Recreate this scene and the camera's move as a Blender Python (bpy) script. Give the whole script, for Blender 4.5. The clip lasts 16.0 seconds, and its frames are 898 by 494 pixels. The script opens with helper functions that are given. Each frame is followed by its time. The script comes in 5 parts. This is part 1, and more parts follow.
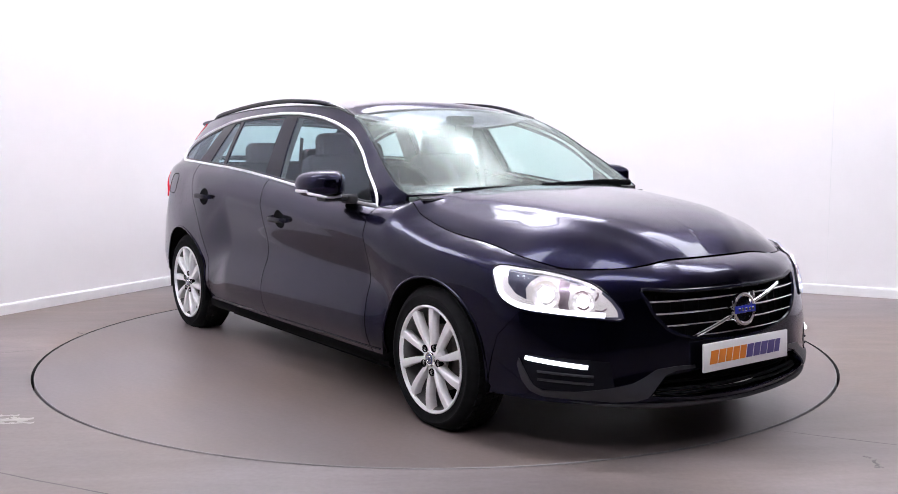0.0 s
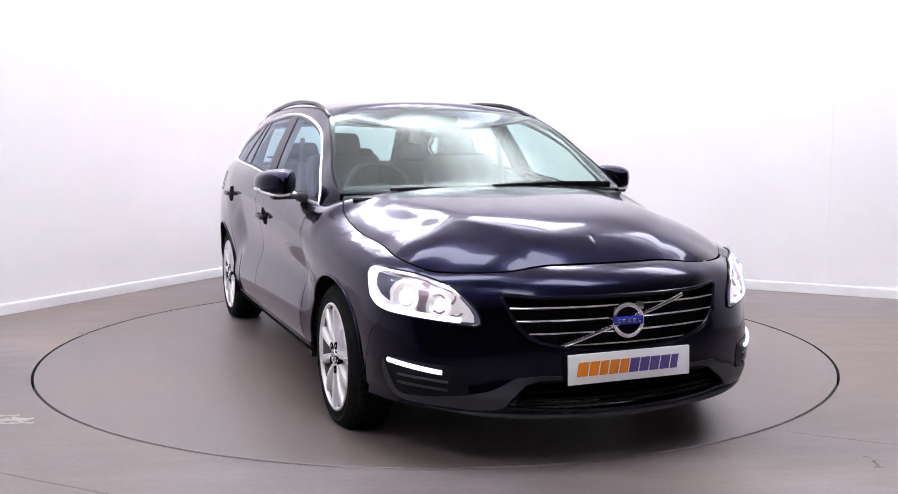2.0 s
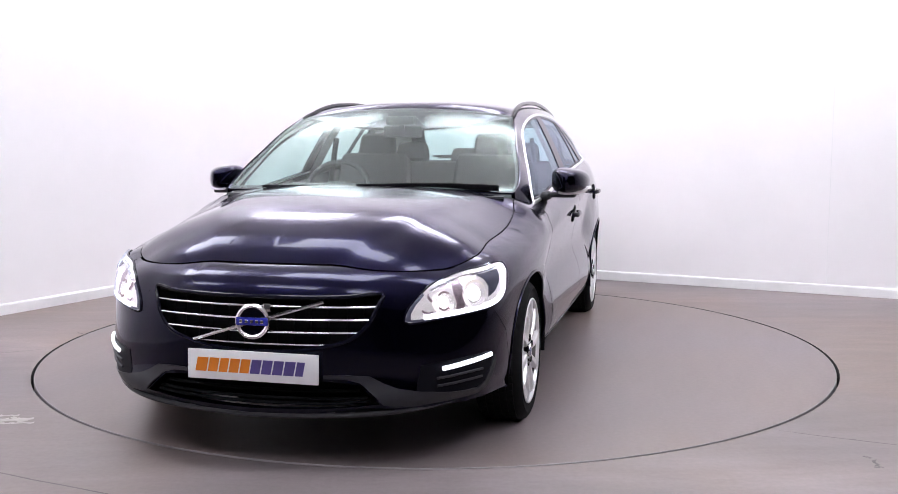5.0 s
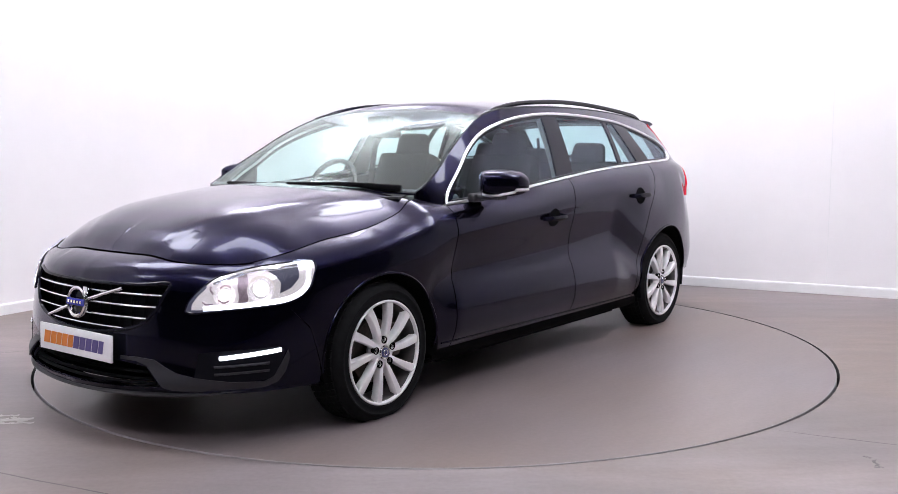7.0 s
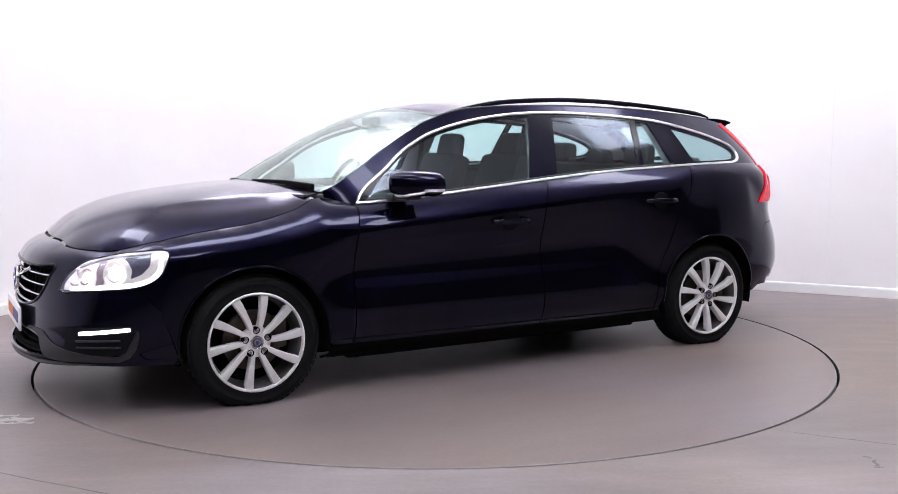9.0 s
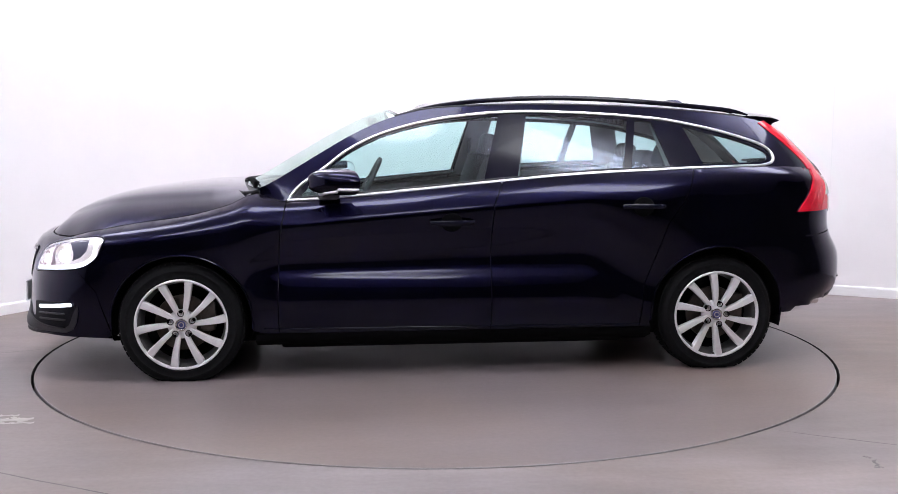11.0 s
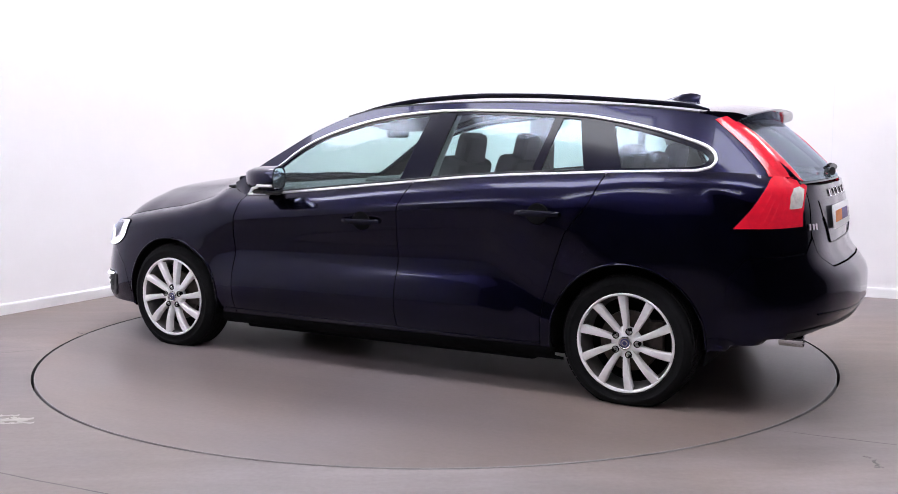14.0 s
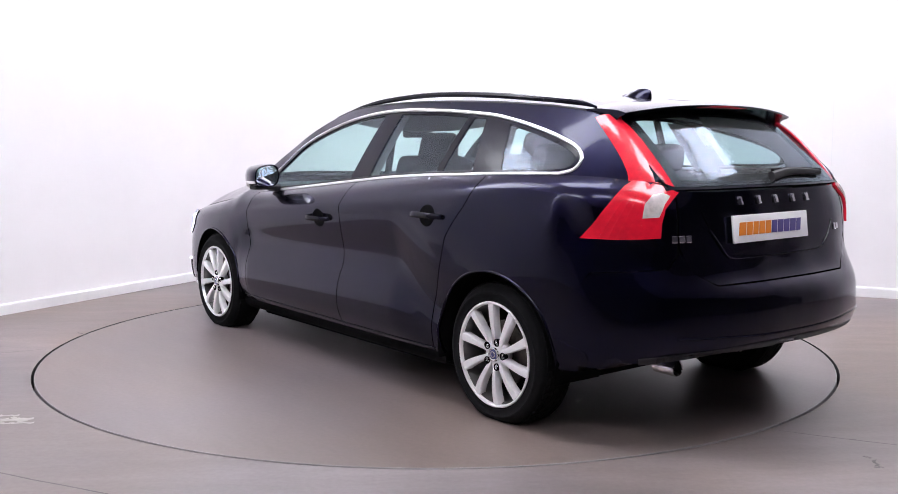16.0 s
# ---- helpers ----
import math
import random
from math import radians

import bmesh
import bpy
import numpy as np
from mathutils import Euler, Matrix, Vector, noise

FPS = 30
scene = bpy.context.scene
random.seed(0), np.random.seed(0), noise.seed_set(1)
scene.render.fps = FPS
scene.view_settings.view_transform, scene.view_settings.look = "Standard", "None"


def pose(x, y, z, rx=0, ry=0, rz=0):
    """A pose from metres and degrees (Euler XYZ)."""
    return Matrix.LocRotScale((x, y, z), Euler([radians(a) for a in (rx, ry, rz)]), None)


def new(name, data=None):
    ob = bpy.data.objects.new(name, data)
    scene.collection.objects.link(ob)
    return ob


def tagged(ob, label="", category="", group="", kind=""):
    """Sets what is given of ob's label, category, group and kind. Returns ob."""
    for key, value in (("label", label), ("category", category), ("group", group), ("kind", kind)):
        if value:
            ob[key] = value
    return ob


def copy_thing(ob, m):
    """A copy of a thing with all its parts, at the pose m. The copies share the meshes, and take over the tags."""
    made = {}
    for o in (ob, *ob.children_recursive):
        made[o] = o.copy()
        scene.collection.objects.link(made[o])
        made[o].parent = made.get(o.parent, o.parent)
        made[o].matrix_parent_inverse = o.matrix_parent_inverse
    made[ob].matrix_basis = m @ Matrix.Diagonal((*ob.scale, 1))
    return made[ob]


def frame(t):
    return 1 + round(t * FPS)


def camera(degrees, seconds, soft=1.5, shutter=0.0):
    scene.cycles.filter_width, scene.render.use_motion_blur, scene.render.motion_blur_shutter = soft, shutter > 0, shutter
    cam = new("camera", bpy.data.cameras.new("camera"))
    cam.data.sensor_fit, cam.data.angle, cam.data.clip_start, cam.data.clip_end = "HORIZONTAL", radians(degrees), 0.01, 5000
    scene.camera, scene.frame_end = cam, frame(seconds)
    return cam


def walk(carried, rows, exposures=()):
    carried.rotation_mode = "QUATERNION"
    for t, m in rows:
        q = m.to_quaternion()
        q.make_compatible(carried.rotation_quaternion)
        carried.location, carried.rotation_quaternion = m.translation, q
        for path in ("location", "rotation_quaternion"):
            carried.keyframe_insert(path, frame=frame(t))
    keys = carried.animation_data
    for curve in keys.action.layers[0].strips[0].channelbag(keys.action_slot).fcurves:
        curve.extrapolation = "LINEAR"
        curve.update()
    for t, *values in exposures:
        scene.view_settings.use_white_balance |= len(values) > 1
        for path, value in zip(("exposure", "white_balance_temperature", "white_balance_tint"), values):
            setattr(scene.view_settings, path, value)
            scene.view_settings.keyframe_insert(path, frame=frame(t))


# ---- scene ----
# ---- the camera stands still on its tripod ----
cam = camera(49.36, 16.0, soft=0.8)
CAMERA_POSE = pose(0.0, -5.733, 1.215, 83.69, 0, -0.70)
walk(cam, [(0.0, CAMERA_POSE), (16.0, CAMERA_POSE)])

# ---- light ----
world = bpy.data.worlds.new("dim_hall")
world.use_nodes = True
world.node_tree.nodes["Background"].inputs[0].default_value = (0.8, 0.85, 1.0, 1)
world.node_tree.nodes["Background"].inputs[1].default_value = 0.03
scene.world = world
scene.view_settings.exposure = 0.0
PANEL_GLOW = 13.0

# ---- measures ----
TURNTABLE_R = 2.225
CAR_X, CAR_Y = -0.027, -0.108
WHEEL_R, WHEEL_Z = 0.311, 0.2905
AXLE = 1.387


# ---- materials ----
def material(name, color, rough=0.5, metal=0.0, coat=0.0, var=0.0, scale=8.0, bump=0.0, bump_scale=120.0, spec=0.5, emit=None, glow=0.0, rough_var=0.0):
    m = bpy.data.materials.new(name)
    m.use_nodes = True
    nt = m.node_tree
    b = nt.nodes["Principled BSDF"]
    b.inputs["Base Color"].default_value = (*color, 1)
    b.inputs["Roughness"].default_value = rough
    b.inputs["Metallic"].default_value = metal
    b.inputs["Specular IOR Level"].default_value = spec
    if coat:
        b.inputs["Coat Weight"].default_value = coat
        b.inputs["Coat Roughness"].default_value = 0.04
    if emit:
        b.inputs["Emission Color"].default_value = (*emit, 1)
        b.inputs["Emission Strength"].default_value = glow
    tc = nt.nodes.new("ShaderNodeTexCoord")
    if var or rough_var:
        n1 = nt.nodes.new("ShaderNodeTexNoise")
        n1.inputs["Scale"].default_value = scale
        n1.inputs["Detail"].default_value = 8
        n1.inputs["Roughness"].default_value = 0.65
        nt.links.new(tc.outputs["Object"], n1.inputs["Vector"])
        if var:
            mr = nt.nodes.new("ShaderNodeMapRange")
            mr.inputs["From Min"].default_value, mr.inputs["From Max"].default_value = 0.3, 0.7
            mr.inputs["To Min"].default_value, mr.inputs["To Max"].default_value = 1 - var, 1 + var
            nt.links.new(n1.outputs["Fac"], mr.inputs["Value"])
            mx = nt.nodes.new("ShaderNodeVectorMath")
            mx.operation = "SCALE"
            mx.inputs[0].default_value = color
            nt.links.new(mr.outputs["Result"], mx.inputs["Scale"])
            nt.links.new(mx.outputs["Vector"], b.inputs["Base Color"])
        if rough_var:
            rr = nt.nodes.new("ShaderNodeMapRange")
            rr.inputs["From Min"].default_value, rr.inputs["From Max"].default_value = 0.3, 0.7
            rr.inputs["To Min"].default_value, rr.inputs["To Max"].default_value = rough - rough_var, rough + rough_var
            nt.links.new(n1.outputs["Fac"], rr.inputs["Value"])
            nt.links.new(rr.outputs["Result"], b.inputs["Roughness"])
    if bump:
        n2 = nt.nodes.new("ShaderNodeTexNoise")
        n2.inputs["Scale"].default_value = bump_scale
        n2.inputs["Detail"].default_value = 4
        nt.links.new(tc.outputs["Object"], n2.inputs["Vector"])
        bp = nt.nodes.new("ShaderNodeBump")
        bp.inputs["Strength"].default_value = bump
        bp.inputs["Distance"].default_value = 0.002
        nt.links.new(n2.outputs["Fac"], bp.inputs["Height"])
        nt.links.new(bp.outputs["Normal"], b.inputs["Normal"])
    return m


def glass_material(name, tint, gloss_rough=0.02, gloss_least=0.04, haze=0.0, gloss_tint=(0.74, 0.82, 1.0)):
    m = bpy.data.materials.new(name)
    m.use_nodes = True
    nt = m.node_tree
    nt.nodes.clear()
    out = nt.nodes.new("ShaderNodeOutputMaterial")
    tr = nt.nodes.new("ShaderNodeBsdfTransparent")
    tr.inputs["Color"].default_value = (*tint, 1)
    gl = nt.nodes.new("ShaderNodeBsdfGlossy")
    gl.inputs["Color"].default_value = (*gloss_tint, 1)
    gl.inputs["Roughness"].default_value = gloss_rough
    lw = nt.nodes.new("ShaderNodeLayerWeight")
    lw.inputs["Blend"].default_value = 0.5
    pw = nt.nodes.new("ShaderNodeMath")
    pw.operation = "POWER"
    pw.inputs[1].default_value = 5.0
    nt.links.new(lw.outputs["Facing"], pw.inputs[0])
    fr = nt.nodes.new("ShaderNodeMapRange")
    fr.inputs["To Min"].default_value, fr.inputs["To Max"].default_value = gloss_least, 0.85
    nt.links.new(pw.outputs[0], fr.inputs["Value"])
    mix = nt.nodes.new("ShaderNodeMixShader")
    nt.links.new(fr.outputs["Result"], mix.inputs["Fac"])
    nt.links.new(tr.outputs["BSDF"], mix.inputs[1])
    nt.links.new(gl.outputs["BSDF"], mix.inputs[2])
    # pale diffuse layer, painting reflected haze onto the glass
    haze_bsdf = nt.nodes.new("ShaderNodeBsdfDiffuse")
    haze_bsdf.inputs["Color"].default_value = (0.75, 0.78, 0.76, 1)
    haze_noise = nt.nodes.new("ShaderNodeTexNoise")
    haze_noise.inputs["Scale"].default_value, haze_noise.inputs["Detail"].default_value = 2.5, 5
    tc = nt.nodes.new("ShaderNodeTexCoord")
    nt.links.new(tc.outputs["Object"], haze_noise.inputs["Vector"])
    amount = nt.nodes.new("ShaderNodeMapRange")
    amount.inputs["From Min"].default_value, amount.inputs["From Max"].default_value = 0.3, 0.7
    amount.inputs["To Min"].default_value, amount.inputs["To Max"].default_value = haze * 0.75, haze * 1.25
    nt.links.new(haze_noise.outputs["Fac"], amount.inputs["Value"])
    hazed = nt.nodes.new("ShaderNodeMixShader")
    nt.links.new(amount.outputs["Result"], hazed.inputs["Fac"])
    nt.links.new(mix.outputs["Shader"], hazed.inputs[1])
    nt.links.new(haze_bsdf.outputs["BSDF"], hazed.inputs[2])
    nt.links.new(hazed.outputs["Shader"], out.inputs["Surface"])
    return m


def paint_material():
    """Dark navy metallic paint under a clear coat, with fine flake."""
    m = material("navy_metallic_paint", (0.012, 0.013, 0.034), rough=0.27, metal=1.0, coat=1.0, spec=0.5)
    nt = m.node_tree
    b = nt.nodes["Principled BSDF"]
    b.inputs["Specular Tint"].default_value = (0.80, 0.77, 0.84, 1)
    b.inputs["Coat IOR"].default_value = 1.30
    tc = nt.nodes.new("ShaderNodeTexCoord")
    v = nt.nodes.new("ShaderNodeTexVoronoi")
    v.inputs["Scale"].default_value = 900
    nt.links.new(tc.outputs["Object"], v.inputs["Vector"])
    ramp = nt.nodes.new("ShaderNodeMixRGB")
    ramp.inputs[1].default_value = (0.0017, 0.0018, 0.0085, 1)
    ramp.inputs[2].default_value = (0.0066, 0.0062, 0.031, 1)
    nt.links.new(v.outputs["Color"], ramp.inputs[0])
    nt.links.new(ramp.outputs[0], b.inputs["Base Color"])
    n = nt.nodes.new("ShaderNodeTexNoise")
    n.inputs["Scale"].default_value = 3.0
    n.inputs["Detail"].default_value = 6
    nt.links.new(tc.outputs["Object"], n.inputs["Vector"])
    r = nt.nodes.new("ShaderNodeMapRange")
    r.inputs["To Min"].default_value, r.inputs["To Max"].default_value = 0.05, 0.08
    nt.links.new(n.outputs["Fac"], r.inputs["Value"])
    nt.links.new(r.outputs["Result"], b.inputs["Coat Roughness"])
    return m


def floor_material(name, tone=(0.190, 0.160, 0.164), patches=0.3, gloss=(0.38, 0.58)):
    """Worn grey floor paint: cloudy tone, dusty drag marks and uneven gloss."""
    m = bpy.data.materials.new(name)
    m.use_nodes = True
    nt = m.node_tree
    b = nt.nodes["Principled BSDF"]
    tc = nt.nodes.new("ShaderNodeTexCoord")
    mp = nt.nodes.new("ShaderNodeMapping")
    mp.inputs["Rotation"].default_value = (0, 0, radians(-28))
    mp.inputs["Scale"].default_value = (0.45, 1.6, 1)
    nt.links.new(tc.outputs["Object"], mp.inputs["Vector"])
    big = nt.nodes.new("ShaderNodeTexNoise")
    big.inputs["Scale"].default_value, big.inputs["Detail"].default_value = 0.9, 9
    nt.links.new(mp.outputs["Vector"], big.inputs["Vector"])
    fine = nt.nodes.new("ShaderNodeTexNoise")
    fine.inputs["Scale"].default_value, fine.inputs["Detail"].default_value = 45, 6
    nt.links.new(tc.outputs["Object"], fine.inputs["Vector"])
    a = nt.nodes.new("ShaderNodeMapRange")
    a.inputs["From Min"].default_value, a.inputs["From Max"].default_value = 0.32, 0.68
    a.inputs["To Min"].default_value, a.inputs["To Max"].default_value = 1 - patches, 1 + patches
    nt.links.new(big.outputs["Fac"], a.inputs["Value"])
    c = nt.nodes.new("ShaderNodeMapRange")
    c.inputs["To Min"].default_value, c.inputs["To Max"].default_value = 0.86, 1.14
    nt.links.new(fine.outputs["Fac"], c.inputs["Value"])
    mid = nt.nodes.new("ShaderNodeTexNoise")
    mid.inputs["Scale"].default_value, mid.inputs["Detail"].default_value, mid.inputs["Roughness"].default_value = 4.5, 7, 0.7
    nt.links.new(mp.outputs["Vector"], mid.inputs["Vector"])
    d = nt.nodes.new("ShaderNodeMapRange")
    d.inputs["From Min"].default_value, d.inputs["From Max"].default_value = 0.3, 0.7
    d.inputs["To Min"].default_value, d.inputs["To Max"].default_value = 1 - patches * 0.4, 1 + patches * 0.4
    nt.links.new(mid.outputs["Fac"], d.inputs["Value"])
    pre = nt.nodes.new("ShaderNodeMath")
    pre.operation = "MULTIPLY"
    nt.links.new(a.outputs["Result"], pre.inputs[0])
    nt.links.new(d.outputs["Result"], pre.inputs[1])
    mul = nt.nodes.new("ShaderNodeMath")
    mul.operation = "MULTIPLY"
    nt.links.new(pre.outputs[0], mul.inputs[0])
    nt.links.new(c.outputs["Result"], mul.inputs[1])
    sc = nt.nodes.new("ShaderNodeVectorMath")
    sc.operation = "SCALE"
    warm = nt.nodes.new("ShaderNodeTexNoise")
    warm.inputs["Scale"].default_value, warm.inputs["Detail"].default_value = 0.55, 4
    nt.links.new(tc.outputs["Object"], warm.inputs["Vector"])
    wr = nt.nodes.new("ShaderNodeMapRange")
    wr.inputs["From Min"].default_value, wr.inputs["From Max"].default_value = 0.4, 0.62
    nt.links.new(warm.outputs["Fac"], wr.inputs["Value"])
    hue = nt.nodes.new("ShaderNodeMixRGB")
    hue.inputs[1].default_value = (*tone, 1)
    hue.inputs[2].default_value = (tone[0] * 1.06, tone[1] * 0.98, tone[2] * 0.86, 1)
    nt.links.new(wr.outputs["Result"], hue.inputs[0])
    nt.links.new(hue.outputs[0], sc.inputs[0])
    nt.links.new(mul.outputs[0], sc.inputs["Scale"])
    nt.links.new(sc.outputs["Vector"], b.inputs["Base Color"])
    r = nt.nodes.new("ShaderNodeMapRange")
    r.inputs["From Min"].default_value, r.inputs["From Max"].default_value = 0.3, 0.7
    r.inputs["To Min"].default_value, r.inputs["To Max"].default_value = gloss
    nt.links.new(big.outputs["Fac"], r.inputs["Value"])
    nt.links.new(r.outputs["Result"], b.inputs["Roughness"])
    bp = nt.nodes.new("ShaderNodeBump")
    bp.inputs["Strength"].default_value, bp.inputs["Distance"].default_value = 0.15, 0.001
    nt.links.new(fine.outputs["Fac"], bp.inputs["Height"])
    nt.links.new(bp.outputs["Normal"], b.inputs["Normal"])
    return m


M_WALL = material("white_wall_paint", (0.86, 0.835, 0.85), rough=0.7, var=0.025, scale=1.2, bump=0.1, bump_scale=60)
M_DARKWALL = material("dark_hall_paint", (0.055, 0.05, 0.06), rough=0.8, var=0.1, scale=1.0)
M_SKIRT = material("skirting_gloss_white", (0.80, 0.79, 0.80), rough=0.4, var=0.03, scale=6)
M_FLOOR = floor_material("grey_floor_paint")
# tone set below the floor's, adding to the car's soft shadow
M_DISC = floor_material("turntable_floor_paint", (0.170, 0.142, 0.146), 0.13, (0.345, 0.365))
# black lining, so the narrow gap's shade is in the colour
M_PIT = material("turntable_gap_black", (0.01, 0.01, 0.01), rough=0.9, var=0.2)
M_SCUFF = material("pale_scuffed_floor", (0.40, 0.375, 0.36), rough=0.7, var=0.25, scale=14)
M_STAIN = material("dark_floor_scratch", (0.125, 0.11, 0.11), rough=0.7, var=0.3, scale=20)
M_EDGE = material("worn_edge_metal", (0.27, 0.25, 0.255), rough=0.45, metal=0.3, var=0.2, scale=8)
M_PANEL = material("ceiling_diffuser", (0.9, 0.9, 0.9), rough=0.5, emit=(0.915, 0.93, 1.01), glow=PANEL_GLOW)
M_FRAME = material("white_metal_frame", (0.7, 0.7, 0.7), rough=0.4, var=0.03)

M_PAINT = paint_material()
M_GLASS = glass_material("teal_tinted_glass", (0.72, 0.90, 0.88), 0.09, 0.05, 0.02)
M_SCREEN = glass_material("windscreen_glass", (0.76, 0.90, 0.86), 0.18, 0.04, 0.06, (0.86, 0.98, 0.92))
M_TAILGLASS = glass_material("privacy_rear_glass", (0.62, 0.78, 0.78), 0.09, 0.05, 0.04)
M_CLEAR = glass_material("clear_lamp_lens", (0.95, 0.96, 1.0))
M_CHROME = material("bright_chrome", (0.82, 0.82, 0.84), rough=0.12, metal=1.0, var=0.05, scale=20)
M_SATIN = material("satin_silver_trim", (0.92, 0.92, 0.93), rough=0.34, metal=1.0, var=0.04, scale=15)
M_GLOSSBLACK = material("gloss_black_pillar", (0.006, 0.006, 0.014), rough=0.14, var=0.1, spec=0.18)
M_PLASTIC = material("black_plastic", (0.022, 0.022, 0.026), rough=0.5, var=0.15, bump=0.2, bump_scale=400)
M_GREYPLASTIC = material("dark_grey_bumper_plastic", (0.02, 0.02, 0.026), rough=0.45, var=0.12, bump=0.2, bump_scale=400)
# black liner; also paints shade on sills, handle cups and in the wheels
M_LINER_SHADE = material("black_liner_and_shade", (0.004, 0.004, 0.005), rough=0.9, var=0.2, spec=0.08)
M_RUBBER = material("tyre_rubber", (0.008, 0.008, 0.009), rough=0.8, spec=0.12, var=0.25, scale=30, bump=0.3, bump_scale=200)
M_ALLOY = material("silver_alloy", (0.90, 0.89, 0.90), rough=0.28, metal=0.3, var=0.05, scale=25, coat=0.3)
M_DISCMETAL = material("brake_steel", (0.09, 0.075, 0.068), rough=0.45, metal=0.8, var=0.3, scale=30)
M_RED = material("red_lamp_lens", (0.66, 0.010, 0.030), rough=0.12, var=0.12, scale=30, coat=0.4, emit=(1.0, 0.02, 0.05), glow=0.10)
M_REDDARK = material("dark_red_lens", (0.35, 0.01, 0.02), rough=0.15, var=0.1, coat=1.0)
M_LENSWHITE = material("pale_reflector_lens", (0.62, 0.56, 0.54), rough=0.2, var=0.2, scale=40, coat=0.6)
M_LAMP = material("lit_headlamp_bulb", (1, 1, 1), rough=0.3, emit=(1.0, 0.93, 0.90), glow=8.0)
M_DRL = material("lit_led_strip", (1, 1, 1), rough=0.3, emit=(0.86, 0.90, 1.0), glow=3.0)
# reflector and facets glow a little, in place of bulb light thrown back
M_REFLECTOR = material("glowing_headlamp_reflector", (0.82, 0.76, 0.76), rough=0.2, metal=0.8, var=0.15, scale=30, emit=(1.0, 0.93, 0.93), glow=0.48)
M_FACET = material("mauve_reflector_facet", (0.42, 0.33, 0.37), rough=0.3, metal=0.6, var=0.3, scale=70, emit=(1.0, 0.8, 0.84), glow=0.04)
M_BEZEL = material("grey_lamp_bezel", (0.10, 0.10, 0.14), rough=0.3, var=0.2)
M_POCKET = material("gloss_black_pocket", (0.006, 0.006, 0.010), rough=0.5, var=0.2, spec=0.12)
M_PLATE = material("white_plate", (0.92, 0.92, 0.93), rough=0.35, var=0.02, scale=20)
M_ORANGE = material("orange_print", (0.80, 0.24, 0.02), rough=0.4, var=0.05)
M_PURPLE = material("purple_print", (0.10, 0.075, 0.26), rough=0.4, var=0.05)
M_BLUE = material("blue_enamel", (0.03, 0.04, 0.40), rough=0.25, var=0.05, coat=0.5)
M_FABRIC = material("charcoal_seat_cloth", (0.020, 0.020, 0.023), rough=0.9, var=0.2, scale=40, bump=0.0)
M_DASH = material("charcoal_dashboard", (0.045, 0.045, 0.05), rough=0.6, var=0.12, scale=20, bump=0.0)
M_HEADLINER = material("grey_headliner", (0.25, 0.245, 0.24), rough=0.9, var=0.05, scale=40)
# darker copy of the alloy; shade behind the spokes is in its colour
M_BARREL = material("shaded_barrel_alloy", (0.13, 0.125, 0.125), rough=0.5, metal=0.6, var=0.3, scale=18)
M_CAPBLUE = material("dull_blue_cap", (0.035, 0.04, 0.16), rough=0.3, var=0.1, coat=0.4)
M_MIRROR = material("mirror_glass", (0.85, 0.9, 0.92), rough=0.02, metal=1.0)


# ---- building tools ----
def mesh_object(name, verts, faces, mat, parent=None, smooth=True, label="", sharp=35.0):
    me = bpy.data.meshes.new(name)
    me.from_pydata([tuple(v) for v in verts], [], [tuple(f) for f in faces])
    me.materials.append(mat)
    if smooth:
        me.polygons.foreach_set("use_smooth", [True] * len(me.polygons))
        me.set_sharp_from_angle(angle=radians(sharp))
    me.update()
    ob = new(name, me)
    if parent is not None:
        ob.parent = parent
    if label:
        ob["label"] = label
    return ob


def part(name, bm, mat, parent, label="", smooth=True, sharp=35.0):
    """Links a bmesh as one mesh object under a thing or a part."""
    me = bpy.data.meshes.new(name)
    bmesh.ops.recalc_face_normals(bm, faces=bm.faces[:])
    bm.to_mesh(me)
    bm.free()
    me.materials.append(mat)
    if smooth:
        me.polygons.foreach_set("use_smooth", [True] * len(me.polygons))
        me.set_sharp_from_angle(angle=radians(sharp))
    ob = new(name, me)
    if parent is not None:
        ob.parent = parent
    if label:
        ob["label"] = label
    return ob


def box_bm(size, at=(0, 0, 0), bevel=0.0, seg=2, turn=None, taper=None):
    bm = bmesh.new()
    bmesh.ops.create_cube(bm, size=1.0)
    for v in bm.verts:
        k = v.co.copy()
        v.co = Vector((k.x * size[0], k.y * size[1], k.z * size[2]))
        if taper and k.z > 0:
            v.co.x *= taper[0]
            v.co.y *= taper[1]
    if bevel:
        bmesh.ops.bevel(bm, geom=bm.edges[:], offset=bevel, segments=seg, affect="EDGES", profile=0.6)
    m = Matrix.Translation(at)
    if turn is not None:
        m = m @ turn
    bm.transform(m)
    return bm


def joined(*bms):
    out = bmesh.new()
    for b in bms:
        me = bpy.data.meshes.new("scrap")
        b.to_mesh(me)
        b.free()
        out.from_mesh(me)
        bpy.data.meshes.remove(me)
    return out


